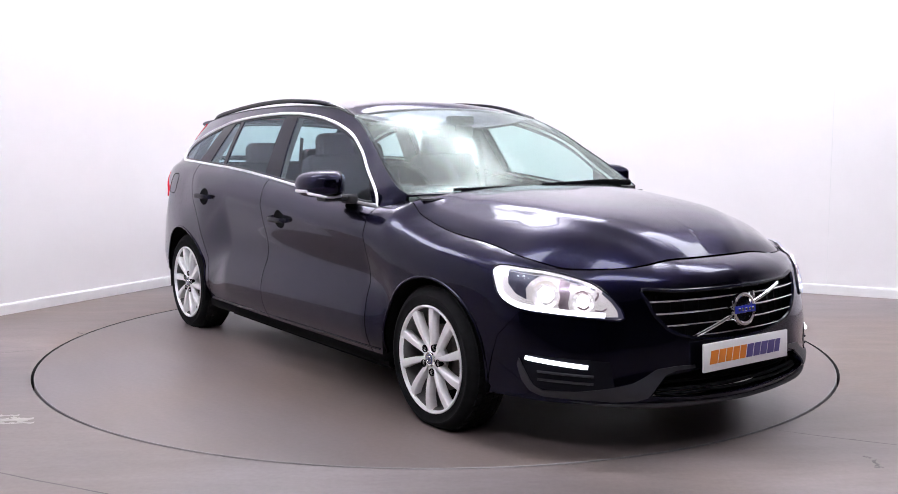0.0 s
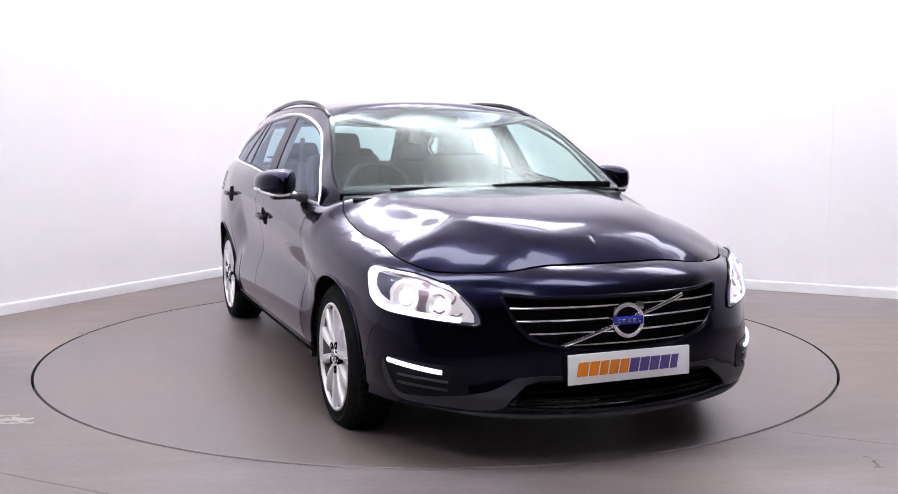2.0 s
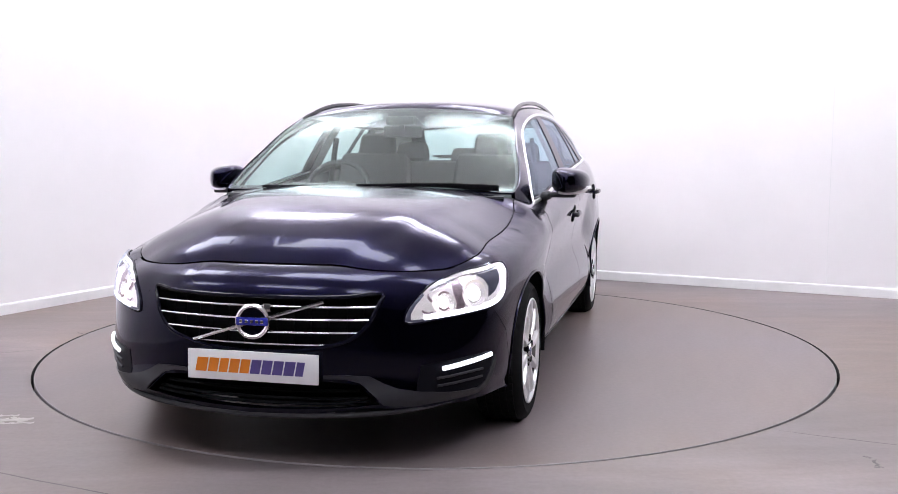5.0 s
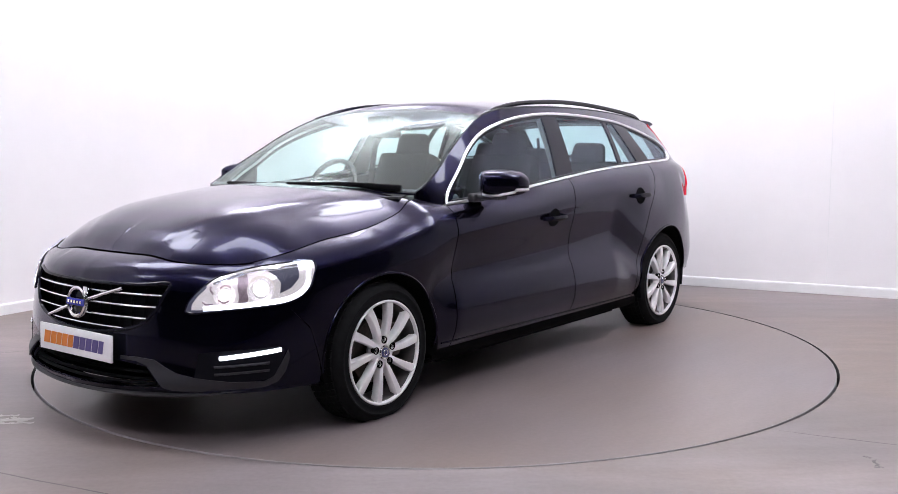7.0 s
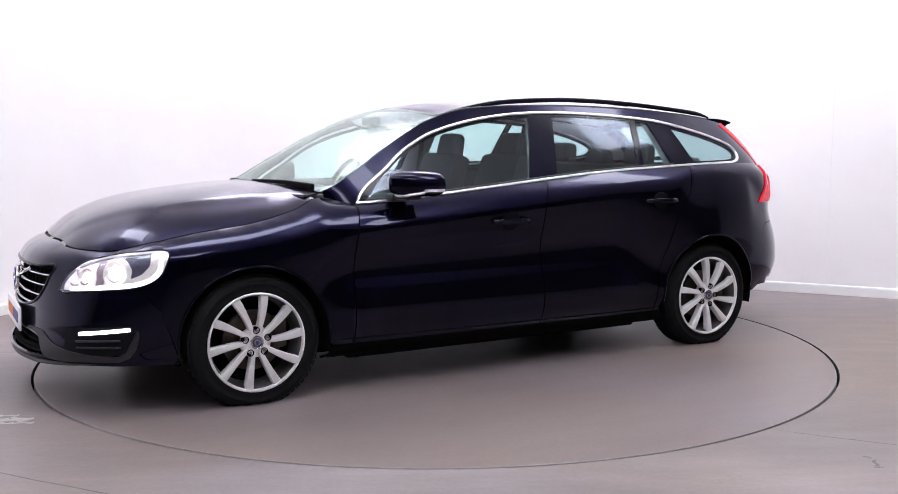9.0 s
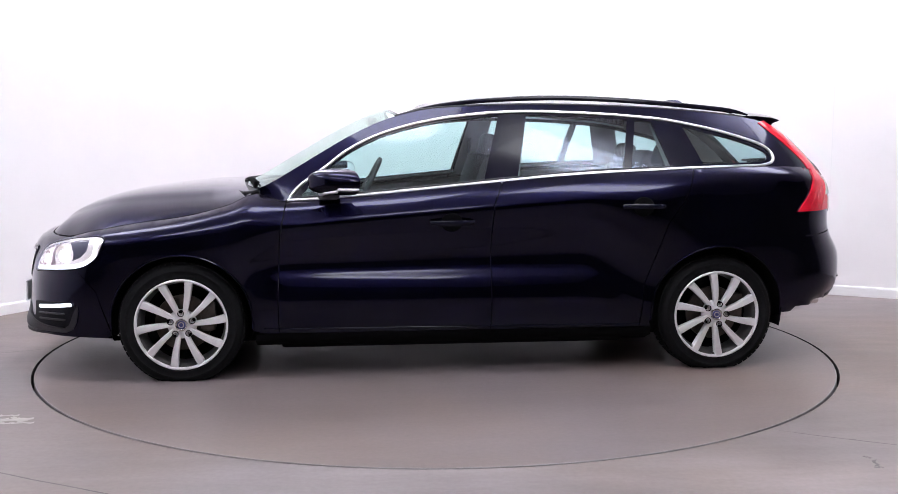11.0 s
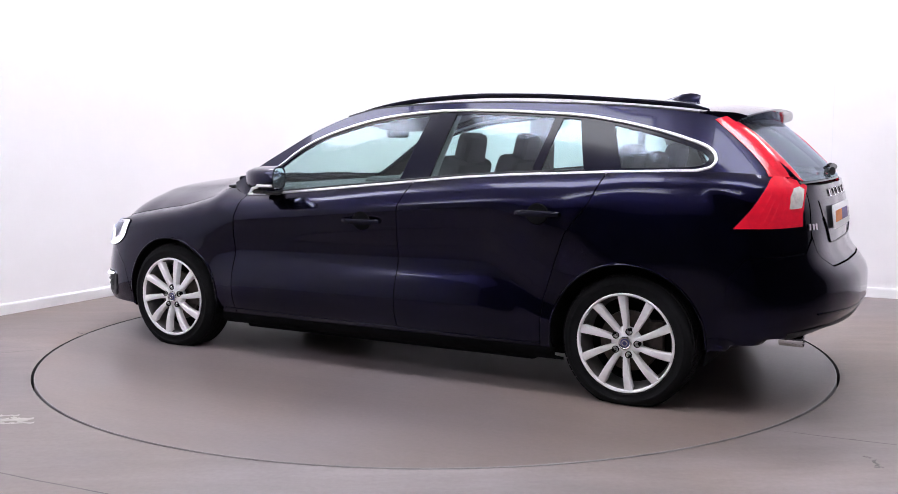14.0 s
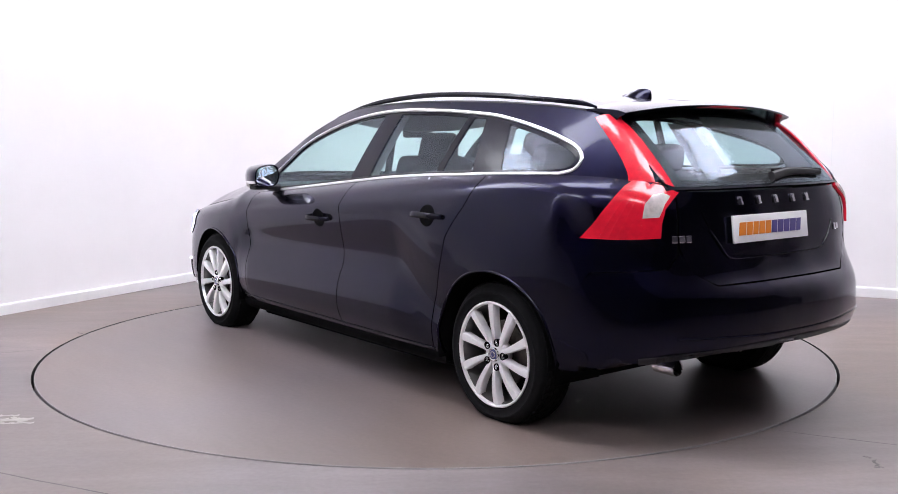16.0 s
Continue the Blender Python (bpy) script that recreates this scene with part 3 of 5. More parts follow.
# height and set-in of ten lines at stations along the outline, nose to tail
STATIONS = [
    (0.0, [(.180, -.16), (.190, -.04), (.212, -.010), (.33, -.030), (.44, -.036), (.55, -.046), (.645, -.060), (.69, -.085), (.725, -.135), (.742, -.195)]),
    (s_at_front(.25), [(.182, -.16), (.192, -.04), (.216, -.010), (.33, -.030), (.44, -.036), (.55, -.046), (.645, -.060), (.69, -.085), (.725, -.135), (.742, -.19)]),
    (s_at_front(.50), [(.190, -.16), (.200, -.04), (.226, -.010), (.33, -.018), (.43, -.022), (.53, -.035), (.63, -.060), (.68, -.083), (.707, -.108), (.724, -.145)]),
    (s_at_x(2.06), [(.200, -.16), (.212, -.045), (.242, -.008), (.31, .005), (.42, .006), (.52, -.008), (.60, -.020), (.66, -.043), (.698, -.076), (.718, -.115)]),
    (s_at_x(1.86), [(.195, -.16), (.210, -.05), (.245, -.018), (.31, .004), (.42, .010), (.54, .006), (.63, -.004), (.70, -.020), (.736, -.058), (.752, -.100)]),
    (s_at_x(1.62), [(.17, -.16), (.185, -.05), (.23, -.02), (.33, -.006), (.45, .0), (.58, .002), (.67, .0), (.735, -.022), (.775, -.075), (.792, -.13)]),
    (s_at_x(1.39), [(.15, -.16), (.165, -.05), (.22, -.02), (.35, -.004), (.47, .002), (.61, .005), (.70, .0), (.765, -.022), (.805, -.070), (.823, -.125)]),
    (s_at_x(1.16), [(.15, -.16), (.165, -.09), (.22, -.05), (.31, -.014), (.45, -.010), (.61, .0), (.735, .0), (.80, -.020), (.855, -.075), (.880, -.135)]),
    (s_at_x(1.02), [(.15, -.16), (.165, -.09), (.22, -.05), (.49, -.011), (.55, -.018), (.67, -.003), (.76, .0), (.83, -.020), (.895, -.085), (.935, -.165)]),
    (s_at_x(0.86), [(.15, -.16), (.165, -.10), (.22, -.050), (.515, -.012), (.550, -.026), (.735, -.005), (.785, .0), (.815, -.012), (.882, -.06), (.902, -.098)]),
    (s_at_x(0.50), [(.15, -.16), (.165, -.10), (.22, -.050), (.515, -.012), (.550, -.027), (.762, -.005), (.815, .0), (.846, -.013), (.90, -.050), (.926, -.083)]),
    (s_at_x(-0.10), [(.15, -.16), (.165, -.10), (.22, -.050), (.515, -.012), (.550, -.027), (.81, -.005), (.865, .0), (.897, -.013), (.955, -.050), (.984, -.085)]),
    (s_at_x(-0.65), [(.15, -.16), (.165, -.10), (.22, -.050), (.515, -.012), (.550, -.026), (.85, -.004), (.905, .0), (.938, -.013), (1.0, -.052), (1.033, -.088)]),
    (s_at_x(-1.10), [(.15, -.16), (.165, -.09), (.22, -.05), (.31, -.008), (.45, -.016), (.66, .006), (.945, -.010), (.972, -.021), (1.025, -.060), (1.055, -.094)]),
    (s_at_x(-1.40), [(.16, -.16), (.175, -.05), (.23, -.02), (.36, .002), (.50, .008), (.66, .014), (.965, -.034), (1.005, -.048), (1.04, -.072), (1.066, -.10)]),
    (s_at_x(-1.70), [(.24, -.16), (.26, -.05), (.30, -.02), (.38, -.002), (.52, .003), (.66, .008), (.98, -.042), (1.015, -.056), (1.046, -.080), (1.07, -.11)]),
    (s_at_x(-1.90), [(.285, -.16), (.300, -.05), (.335, -.02), (.41, .0), (.52, .0), (.64, -.006), (.84, -.035), (.97, -.045), (1.03, -.075), (1.065, -.12)]),
    (s_at_x(-2.08), [(.325, -.16), (.340, -.06), (.370, -.025), (.43, -.002), (.51, .0), (.61, -.012), (.76, -.050), (.90, -.055), (.99, -.075), (1.045, -.125)]),
    (s_at_rear(.55), [(.350, -.16), (.365, -.06), (.390, -.025), (.44, -.004), (.51, .0), (.60, -.010), (.69, -.062), (.82, -.080), (.94, -.100), (1.015, -.125)]),
    (s_at_rear(.25), [(.362, -.16), (.376, -.06), (.400, -.03), (.445, -.006), (.51, .0), (.595, -.012), (.68, -.095), (.82, -.115), (.94, -.135), (1.01, -.155)]),
    (S_END, [(.362, -.16), (.376, -.06), (.400, -.03), (.445, -.006), (.51, .0), (.595, -.012), (.68, -.10), (.82, -.120), (.94, -.142), (1.01, -.162)]),
]
ST_S = np.array([k for k, _ in STATIONS])
ST_V = np.array([[c for zd in rows for c in zd] for _, rows in STATIONS], float)
ST_M = slopes(ST_S, ST_V)


def knots(s):
    k = cubic(ST_S, ST_V, ST_M, np.clip(s, 0, S_END)).reshape(-1, 10, 2)
    return k[:, :, 0], k[:, :, 1]


def ring(s, z):
    """Lower body: s runs round the car from the nose (negative on the other flank), z is the height."""
    s, z = np.atleast_1d(np.asarray(s, float)), np.atleast_1d(np.asarray(z, float))
    sg = np.where(s < 0, -1.0, 1.0)
    a = np.abs(s)
    over = a > S_END
    a = np.where(over, 2 * S_END - a, a)
    sg = np.where(over, -sg, sg)
    kz, kd = knots(a)
    z = np.clip(z, kz[:, 0], kz[:, 9])
    h = np.diff(kz, axis=1)
    dl = np.diff(kd, axis=1) / h
    m = np.zeros_like(kz)
    m[:, 0], m[:, -1] = dl[:, 0], dl[:, -1]
    m[:, 1:-1] = (dl[:, :-1] * h[:, 1:] + dl[:, 1:] * h[:, :-1]) / (h[:, :-1] + h[:, 1:])
    i = np.clip((kz <= z[:, None]).sum(1) - 1, 0, 8)
    r = np.arange(len(z))
    hh = h[r, i]
    t = (z - kz[r, i]) / hh
    d = ((2 * t ** 3 - 3 * t ** 2 + 1) * kd[r, i] + (t ** 3 - 2 * t ** 2 + t) * hh * m[r, i]
         + (-2 * t ** 3 + 3 * t ** 2) * kd[r, i + 1] + (t ** 3 - t ** 2) * hh * m[r, i + 1])
    bx, by = np.interp(a, PLAN_S, PLAN[:, 0]), np.interp(a, PLAN_S, PLAN[:, 1])
    tx, ty = np.interp(a, PLAN_S, PLAN_T[:, 0]), np.interp(a, PLAN_S, PLAN_T[:, 1])
    n = np.hypot(tx, ty)
    x, y = bx + d * ty / n, by - d * tx / n
    return np.stack([x, np.where(sg < 0, -y, y), z], 1)


def mirrored(chart):
    return lambda u, v: chart(u, v) * np.array([1, -1, 1])


def top_z(s):
    return knots(np.atleast_1d(s))[0][:, 9]


# belt curve as a function of x (top of the lower body)
_ss = np.linspace(s_at_x(1.45), s_at_rear(.45), 240)
BELT = ring(_ss, top_z(_ss))


def belt(x):
    x = np.asarray(x, float)
    return np.interp(-x, -BELT[:, 0], BELT[:, 1]), np.interp(-x, -BELT[:, 0], BELT[:, 2])


# upper edge of the flank: screen pillar, roof edge, tail pillar (x, y, z)
EDGE = smooth_line([(1.02, .738, .958), (.93, .752, .998), (.80, .734, 1.076), (.66, .696, 1.160), (.52, .665, 1.240), (.38, .630, 1.305), (.26, .616, 1.343), (.10, .612, 1.375), (-.20, .622, 1.392),
                    (-.55, .625, 1.396), (-.95, .620, 1.386), (-1.30, .608, 1.366), (-1.55, .596, 1.342), (-1.70, .590, 1.318), (-1.78, .592, 1.280), (-1.87, .598, 1.215), (-1.96, .603, 1.140), (-2.04, .606, 1.070), (-2.09, .606, 1.017)], per=10)


def edge(x):
    x = np.asarray(x, float)
    return np.interp(-x, -EDGE[:, 0], EDGE[:, 1]), np.interp(-x, -EDGE[:, 0], EDGE[:, 2])


def flank(x, z):
    """Upper side of the car between belt and roof edge, bowed and leaning in."""
    x, z = np.atleast_1d(np.asarray(x, float)), np.atleast_1d(np.asarray(z, float))
    by, bz = belt(x)
    ey, ez = edge(x)
    u = (z - bz) / np.maximum(ez - bz, 0.02)
    u = np.clip(u, -0.2, 1.1)
    bow = np.clip((ez - bz) / 0.35, 0, 1) * 0.022
    return np.stack([x, by + (ey - by) * u + bow * 4 * u * (1 - u) * 0.5, z], 1)


def edge_at(x):
    y, z = edge(x)
    return y, z


ROOF_MID = curve_of([(.46, 1.35), (.273, 1.273), (.10, 1.419), (-.2, 1.443), (-.55, 1.451), (-.95, 1.443), (-1.3, 1.420), (-1.55, 1.394), (-1.75, 1.362), (-1.9, 1.33)])


def roof(x, b):
    """Roof skin: b runs from -1 to 1 across."""
    x, b = np.atleast_1d(np.asarray(x, float)), np.atleast_1d(np.asarray(b, float))
    y, z = edge(np.clip(x, -1.70, .38))
    front = np.clip(x / .273, 0, 1) ** 2
    mid = ROOF_MID(x)[:, 0]
    k = np.abs(b) ** 2.2
    return np.stack([x + 0.05 * front * (1 - np.abs(b) ** 2.2), y * b, mid + (z - mid) * k], 1)


def between(lower_x, upper_x, bow_low, bow_high, lift_low, lift_high):
    """A ruled sheet across the car between the two edge curves, bowed out in the middle."""
    def chart(a, b):
        a, b = np.atleast_1d(np.asarray(a, float)), np.atleast_1d(np.asarray(b, float))
        x = lower_x + (upper_x - lower_x) * a
        y, z = edge(x)
        k = 1 - np.abs(b) ** 2.2
        return np.stack([x + (bow_low + (bow_high - bow_low) * a) * k, y * b, z + (lift_low + (lift_high - lift_low) * a) * k], 1)
    return chart


screen = between(1.00, .270, .12, .050, .010, .047)
tail_sheet = between(-2.085, -1.72, -.055, -.06, .0, .045)

HOOD_S = (s_at_x(1.045), 0.0)


def hood(a, b):
    """Bonnet: a from cowl to nose, b from -1 to 1 across; raised centre with two creases."""
    a, b = np.atleast_1d(np.asarray(a, float)), np.atleast_1d(np.asarray(b, float))
    ab, sg = np.abs(b), np.where(b < 0, -1.0, 1.0)
    ac = np.clip(a, 0, 1)
    nose = s_at_front(.56)
    s = HOOD_S[0] + (nose - HOOD_S[0]) * ac
    e = ring(s, top_z(s))
    e0, e1 = ring([HOOD_S[0]], top_z(HOOD_S[0]))[0], ring([nose], top_z(nose))[0]
    sf = np.clip(ab, 0, 1) * nose
    f = ring(sf, top_z(sf))
    rx, ry, rz = 1.13 + (e0[0] - 1.13) * ab ** 2, ab * e0[1], .992 + (e0[2] - .992) * ab ** 2.9
    pr = (HOOD_MID(1.13 + 1.01 * a)[:, 0] - .992) / (.742 - .992)
    x = rx + (f[:, 0] - rx) * a + (e[:, 0] - (e0[0] + (e1[0] - e0[0]) * ac)) * ab ** 2
    y = ry + (f[:, 1] - ry) * a + (e[:, 1] - (e0[1] + (e1[1] - e0[1]) * ac)) * ab
    z = rz + (f[:, 2] - rz) * pr + (e[:, 2] - (e0[2] + (e1[2] - e0[2]) * pr)) * ab ** 3.2
    step = 1 / (1 + np.exp(np.clip((ab - (0.80 - 0.30 * a)) / 0.024, -40, 40)))
    crease = 0.0095 * step * np.clip(6 * a, 0, 1) * np.clip((1 - a) * 9, 0, 1)
    full = 0.012 * 9.4 * ac ** 3 * (1 - ac) * (1 - np.clip(ab, 0, 1) ** 5)
    return np.stack([x, y * sg, z + crease + full], 1)


HOOD_MID = curve_of([(1.05, 1.0), (1.13, .992), (1.3, .978), (1.5, .955), (1.7, .922), (1.85, .885), (1.98, .838), (2.07, .793), (2.14, .742)])


# ---- the car: its panels ----
def on_side(points):
    """Outline given as (x, z) on the flank, as chart points of the lower body."""
    return [(s_at_x(x), z) for x, z in points]


def arc(cx, cz, r, a0, a1, n=22, squash=0.97):
    return [(cx + r * math.cos(radians(a0 + (a1 - a0) * i / n)), cz + squash * r * math.sin(radians(a0 + (a1 - a0) * i / n))) for i in range(n + 1)]


def top_run(x0, x1, n=24, drop=0.0):
    s = np.linspace(s_at_x(x0), s_at_x(x1), n)
    return [(float(k), float(z) - drop) for k, z in zip(s, top_z(s))]


def low_run(x0, x1, n=16):
    s = np.linspace(s_at_x(x0), s_at_x(x1), n)
    return [(float(k), float(z)) for k, z in zip(s, knots(s)[0][:, 0])]


ARCH_F, ARCH_R = (1.385, .300, .352), (-1.387, .305, .362)
GAP = 0.003
DOOR_FRONT_X = [(.862, .895), (.882, .79), (.897, .684), (.905, .45), (.905, .235)]
DOOR_MID_X = [(-.238, .985), (-.19, .88), (-.176, .70), (-.176, .235)]
DOOR_REAR_X = [(-1.262, 1.05), (-1.205, .92), (-1.10, .78), (-1.05, .64), (-.985, .46), (-.965, .235)]


def shifted(line, dx):
    return [(x + dx, z) for x, z in line]


def build_body(car):
    for side in (1, -1):
        rc = ring if side > 0 else mirrored(ring)
        fc = flank if side > 0 else mirrored(flank)
        # front wing: from the lamp to the door, over the wheel
        wing_top = top_run(.868, 2.0)
        pts = on_side(arc(*ARCH_F, -8, 188)) + on_side([(.99, .235)]) + on_side(list(reversed(shifted(DOOR_FRONT_X, GAP)))) + wing_top + on_side([(1.93, .60), (1.80, .46)])
        panel("front_wing", rc, pts, M_PAINT, car, step=0.022)
        d1 = on_side(shifted(DOOR_FRONT_X, -GAP)) + on_side(list(reversed(shifted(DOOR_MID_X, GAP)))) + list(reversed(top_run(.855, -.232)))
        panel("front_door", rc, d1, M_PAINT, car, step=0.0145)
        d2 = on_side(shifted(DOOR_MID_X, -GAP)) + on_side(list(reversed(shifted(DOOR_REAR_X, GAP)))) + list(reversed(top_run(-.246, -1.256)))
        panel("rear_door", rc, d2, M_PAINT, car, step=0.0145)
        # body-coloured sill drawn black, its shade put into the colour
        sill = on_side([(1.02, .229), (-1.03, .229)]) + list(reversed(low_run(1.03, -1.04)))
        panel("sill", rc, sill, M_LINER_SHADE, car)
        quarter = on_side(shifted(DOOR_REAR_X, -GAP)) + on_side([(-1.04, .235)]) + on_side(arc(*ARCH_R, -10, 190)) + on_side([(-1.80, .36), (-1.84, .62)])
        lamp_s = s_at_x(-1.90)
        quarter += [(lamp_s, .70), (s_at_rear(.66), .72), (s_at_rear(.625), .78)] + [(float(k), float(z)) for k, z in zip(np.linspace(s_at_rear(.625), s_at_x(-1.27), 26), top_z(np.linspace(s_at_rear(.625), s_at_x(-1.27), 26)))]
        panel("rear_quarter", rc, quarter, M_PAINT, car, step=0.022)
        for cx, cz, rad in (ARCH_F, ARCH_R):
            rod("arch_lip", line_on(rc, on_side(arc(cx, cz, rad, -6, 186)), .0005, per=2), .0055, M_PAINT, car, up=(0, 1, 0))
        # painted frame above the side glass
        xs = np.linspace(1.0, -2.075, 70)
        ey, ez = edge(xs)
        up = [(float(a), float(b)) for a, b in zip(xs, ez)]
        bx = np.linspace(-2.06, -1.66, 10)
        low = [(float(a), float(b)) for a, b in zip(bx, belt(bx)[1])]
        dlo_top = [tuple(q) for q in reversed(DLO_TOP)]
        fx = np.linspace(.875, .995, 6)
        foot = [(float(a), float(b)) for a, b in zip(fx, belt(fx)[1])]
        panel("door_frame", fc, up + low + dlo_top + foot, M_PAINT, car, flange=0.02)
        panel("window_surround", fc, [tuple(q) for q in DLO], M_GLOSSBLACK, car, holes=[PANE_A, PANE_B, PANE_C, PANE_D], lift=-0.006, step=0.04)
        for pane in (PANE_A, PANE_B, PANE_C, PANE_D):
            panel("window_pane", fc, pane, M_GLASS if pane is not PANE_D else M_TAILGLASS, car, lift=-0.009, flange=0, step=0.06)
        q, n = surface(fc, DLO)
        v, f = tube_mesh(q - n * 0.0035, 0.0098, 8, 0.85, closed=True, up=(0, 1, 0))
        mesh_object("chrome_trim", v, f, M_SATIN, car, label="bright silver window trim")
    # bonnet, roof, glass
    hood_out = [(a, -1) for a in np.linspace(0.0, 1, 30)] + [(1, b) for b in np.linspace(-1, 1, 40)[1:]] + [(a, 1) for a in np.linspace(1, 0.0, 30)[1:]] + [(0, b) for b in np.linspace(1, -1, 20)[1:-1]]
    panel("bonnet", hood, [(a * .997, b * .994) for a, b in hood_out], M_PAINT, car, scale=(1.05, .62), step=0.018, label="navy bonnet with two creases")
    rx = [(x, -1) for x in np.linspace(.273, -1.70, 40)] + [(-1.70, b) for b in np.linspace(-1, 1, 20)[1:]] + [(x, 1) for x in np.linspace(-1.70, .273, 40)[1:]] + [(.273, b) for b in np.linspace(1, -1, 20)[1:-1]]
    panel("roof", roof, rx, M_PAINT, car, scale=(1, .6), step=0.045)
    square = lambda m, w=1.0: [(m, -w), (1 - m, -w), (1 - m, w), (m, w)]
    panel("windscreen", screen, square(.012, .985), M_SCREEN, car, scale=(.75, .65), step=0.04, flange=0, lift=-0.003)
    panel("windscreen_seal", screen, square(-.004, 1.0), M_GLOSSBLACK, car, holes=[[(.050, -.97), (.985, -.955), (.985, .955), (.050, .97)]], scale=(.75, .65), step=0.04, lift=-0.005, flange=0.01)
    panel("rear_window", tail_sheet, [(.02, -.93), (.92, -.93), (.92, .93), (.02, .93)], M_TAILGLASS, car, scale=(.5, .6), step=0.04, flange=0, lift=-0.002)
    panel("rear_window_surround", tail_sheet, [(.0, -1), (1, -1), (1, 1), (.0, 1)], M_GLOSSBLACK, car, holes=[[(.06, -.84), (.86, -.80), (.86, .80), (.06, .84)]], scale=(.5, .6), step=0.04, lift=-0.006)
    # tailgate
    w = s_at_rear(.615)
    zt = lambda s: top_z(np.atleast_1d(2 * S_END - s if s > S_END else s))[0] - .004
    ss = np.linspace(w, 2 * S_END - w, 50)
    gate = [(float(k), float(zt(k))) for k in ss] + [(2 * S_END - w, .80), (2 * S_END - s_at_rear(.56), .70), (2 * S_END - s_at_rear(.45), .648)] + [(s_at_rear(.45), .648), (s_at_rear(.56), .70), (w, .80)]
    gate = [(k, z) for k, z in gate]
    panel("tailgate", ring, gate, M_PAINT, car, step=0.03)
    # bumpers
    sb = s_at_x(-1.80)
    rb = [(sb, .36), (s_at_x(-1.84), .617), (lamp_s, .695), (s_at_rear(.66), .715), (s_at_rear(.61), .775), (s_at_rear(.552), .695), (s_at_rear(.45), .642)]
    rear_b = rb + [(2 * S_END - k, z) for k, z in reversed(rb)]
    lowz = [(float(k), float(knots(np.array([min(k, 2 * S_END - k)]))[0][0, 0])) for k in np.linspace(2 * S_END - s_at_x(-1.72), s_at_x(-1.72), 50)]
    panel("rear_bumper", ring, rear_b + lowz, M_PAINT, car, step=0.03)
    sf = [(s_at_x(1.80), .455), (s_at_x(1.93), .60)] + [(float(k), float(z) - .003) for k, z in zip(np.linspace(s_at_x(2.0), .02, 26), top_z(np.linspace(s_at_x(2.0), .02, 26)))]
    front = sf + [(-k, z) for k, z in reversed(sf)]
    lz = [(float(k), float(knots(np.array([abs(k)]))[0][0, 0])) for k in np.linspace(-s_at_x(1.72), s_at_x(1.72), 60)]
    panel("front_bumper", ring, front + lz, M_PAINT, car, holes=[GRILLE, INTAKE], step=0.028)
    build_inner(car)


def build_inner(car):
    """Black underside, wheel housings and trim behind the panels."""
    part("floorpan", box_bm((3.05, 1.20, .31), (0.0, 0, .295), .02), M_LINER_SHADE, car, "black underside", smooth=False)
    part("cabin_floor", box_bm((1.80, 1.58, .44), (0.0, 0, .36), .02), M_LINER_SHADE, car, smooth=False)
    part("engine_bay", box_bm((.95, 1.36, .16), (1.36, 0, .71), .03), M_LINER_SHADE, car, smooth=False)
    part("front_crash_beam", box_bm((.35, 1.02, .34), (2.0, 0, .46), .02), M_LINER_SHADE, car, smooth=False)
    part("boot_floor", box_bm((.95, 1.34, .36), (-1.45, 0, .70), .03), M_LINER_SHADE, car, smooth=False)
    part("rear_crash_beam", box_bm((.26, 1.2, .22), (-1.98, 0, .52), .02), M_LINER_SHADE, car, smooth=False)
    for side in (1, -1):
        rc = ring if side > 0 else mirrored(ring)
        card = on_side([(1.0, .24), (-1.0, .24), (-1.06, .68), (-1.72, .70), (-1.95, .50), (-2.02, .60)]) + [(float(k), float(z) - .012) for k, z in zip(np.linspace(s_at_rear(.62), s_at_x(1.0), 40), top_z(np.linspace(s_at_rear(.62), s_at_x(1.0), 40)))]
        panel("door_card", rc, card, M_DASH, car, lift=-0.03, flange=0, step=0.06)
        for cx, cz, r in (ARCH_F, ARCH_R):
            v, f = [], []
            n = 30
            for i in range(n + 1):
                a = radians(-14 + 208 * i / n)
                x, z = cx + (r + .003) * math.cos(a), cz + .97 * (r + .003) * math.sin(a)
                w = float(np.interp(x, -PLAN[::-1, 0] * -1, PLAN[::-1, 1]))
                v += [(x, side * (w - .008), z), (x, side * .60, z), (cx, side * .60, cz)]
            for i in range(n):
                f += [(3 * i, 3 * i + 1, 3 * i + 4, 3 * i + 3), (3 * i + 1, 3 * i + 2, 3 * i + 5, 3 * i + 4)]
            mesh_object("wheel_arch_liner", v, f, M_LINER_SHADE, car)


# side glass opening (x, z), front foot, along the belt, round the tail and back along the roof
DLO_TOP = smooth_line([(.855, .908), (.793, .981), (.664, 1.073), (.555, 1.157), (.409, 1.232), (.251, 1.283), (.096, 1.318), (-.058, 1.341), (-.21, 1.355), (-.35, 1.361), (-.508, 1.361), (-.8, 1.350),
                       (-1.085, 1.329), (-1.226, 1.308), (-1.366, 1.280), (-1.504, 1.246), (-1.60, 1.217), (-1.675, 1.190), (-1.722, 1.158), (-1.738, 1.122), (-1.720, 1.092), (-1.66, 1.076)], per=4)
DLO_LOW = [(-1.50, 1.072), (-1.257, 1.065), (-1.04, 1.055), (-.813, 1.046), (-.527, 1.028), (-.235, 1.001), (.065, .972), (.31, .949), (.56, .926), (.72, .914)]
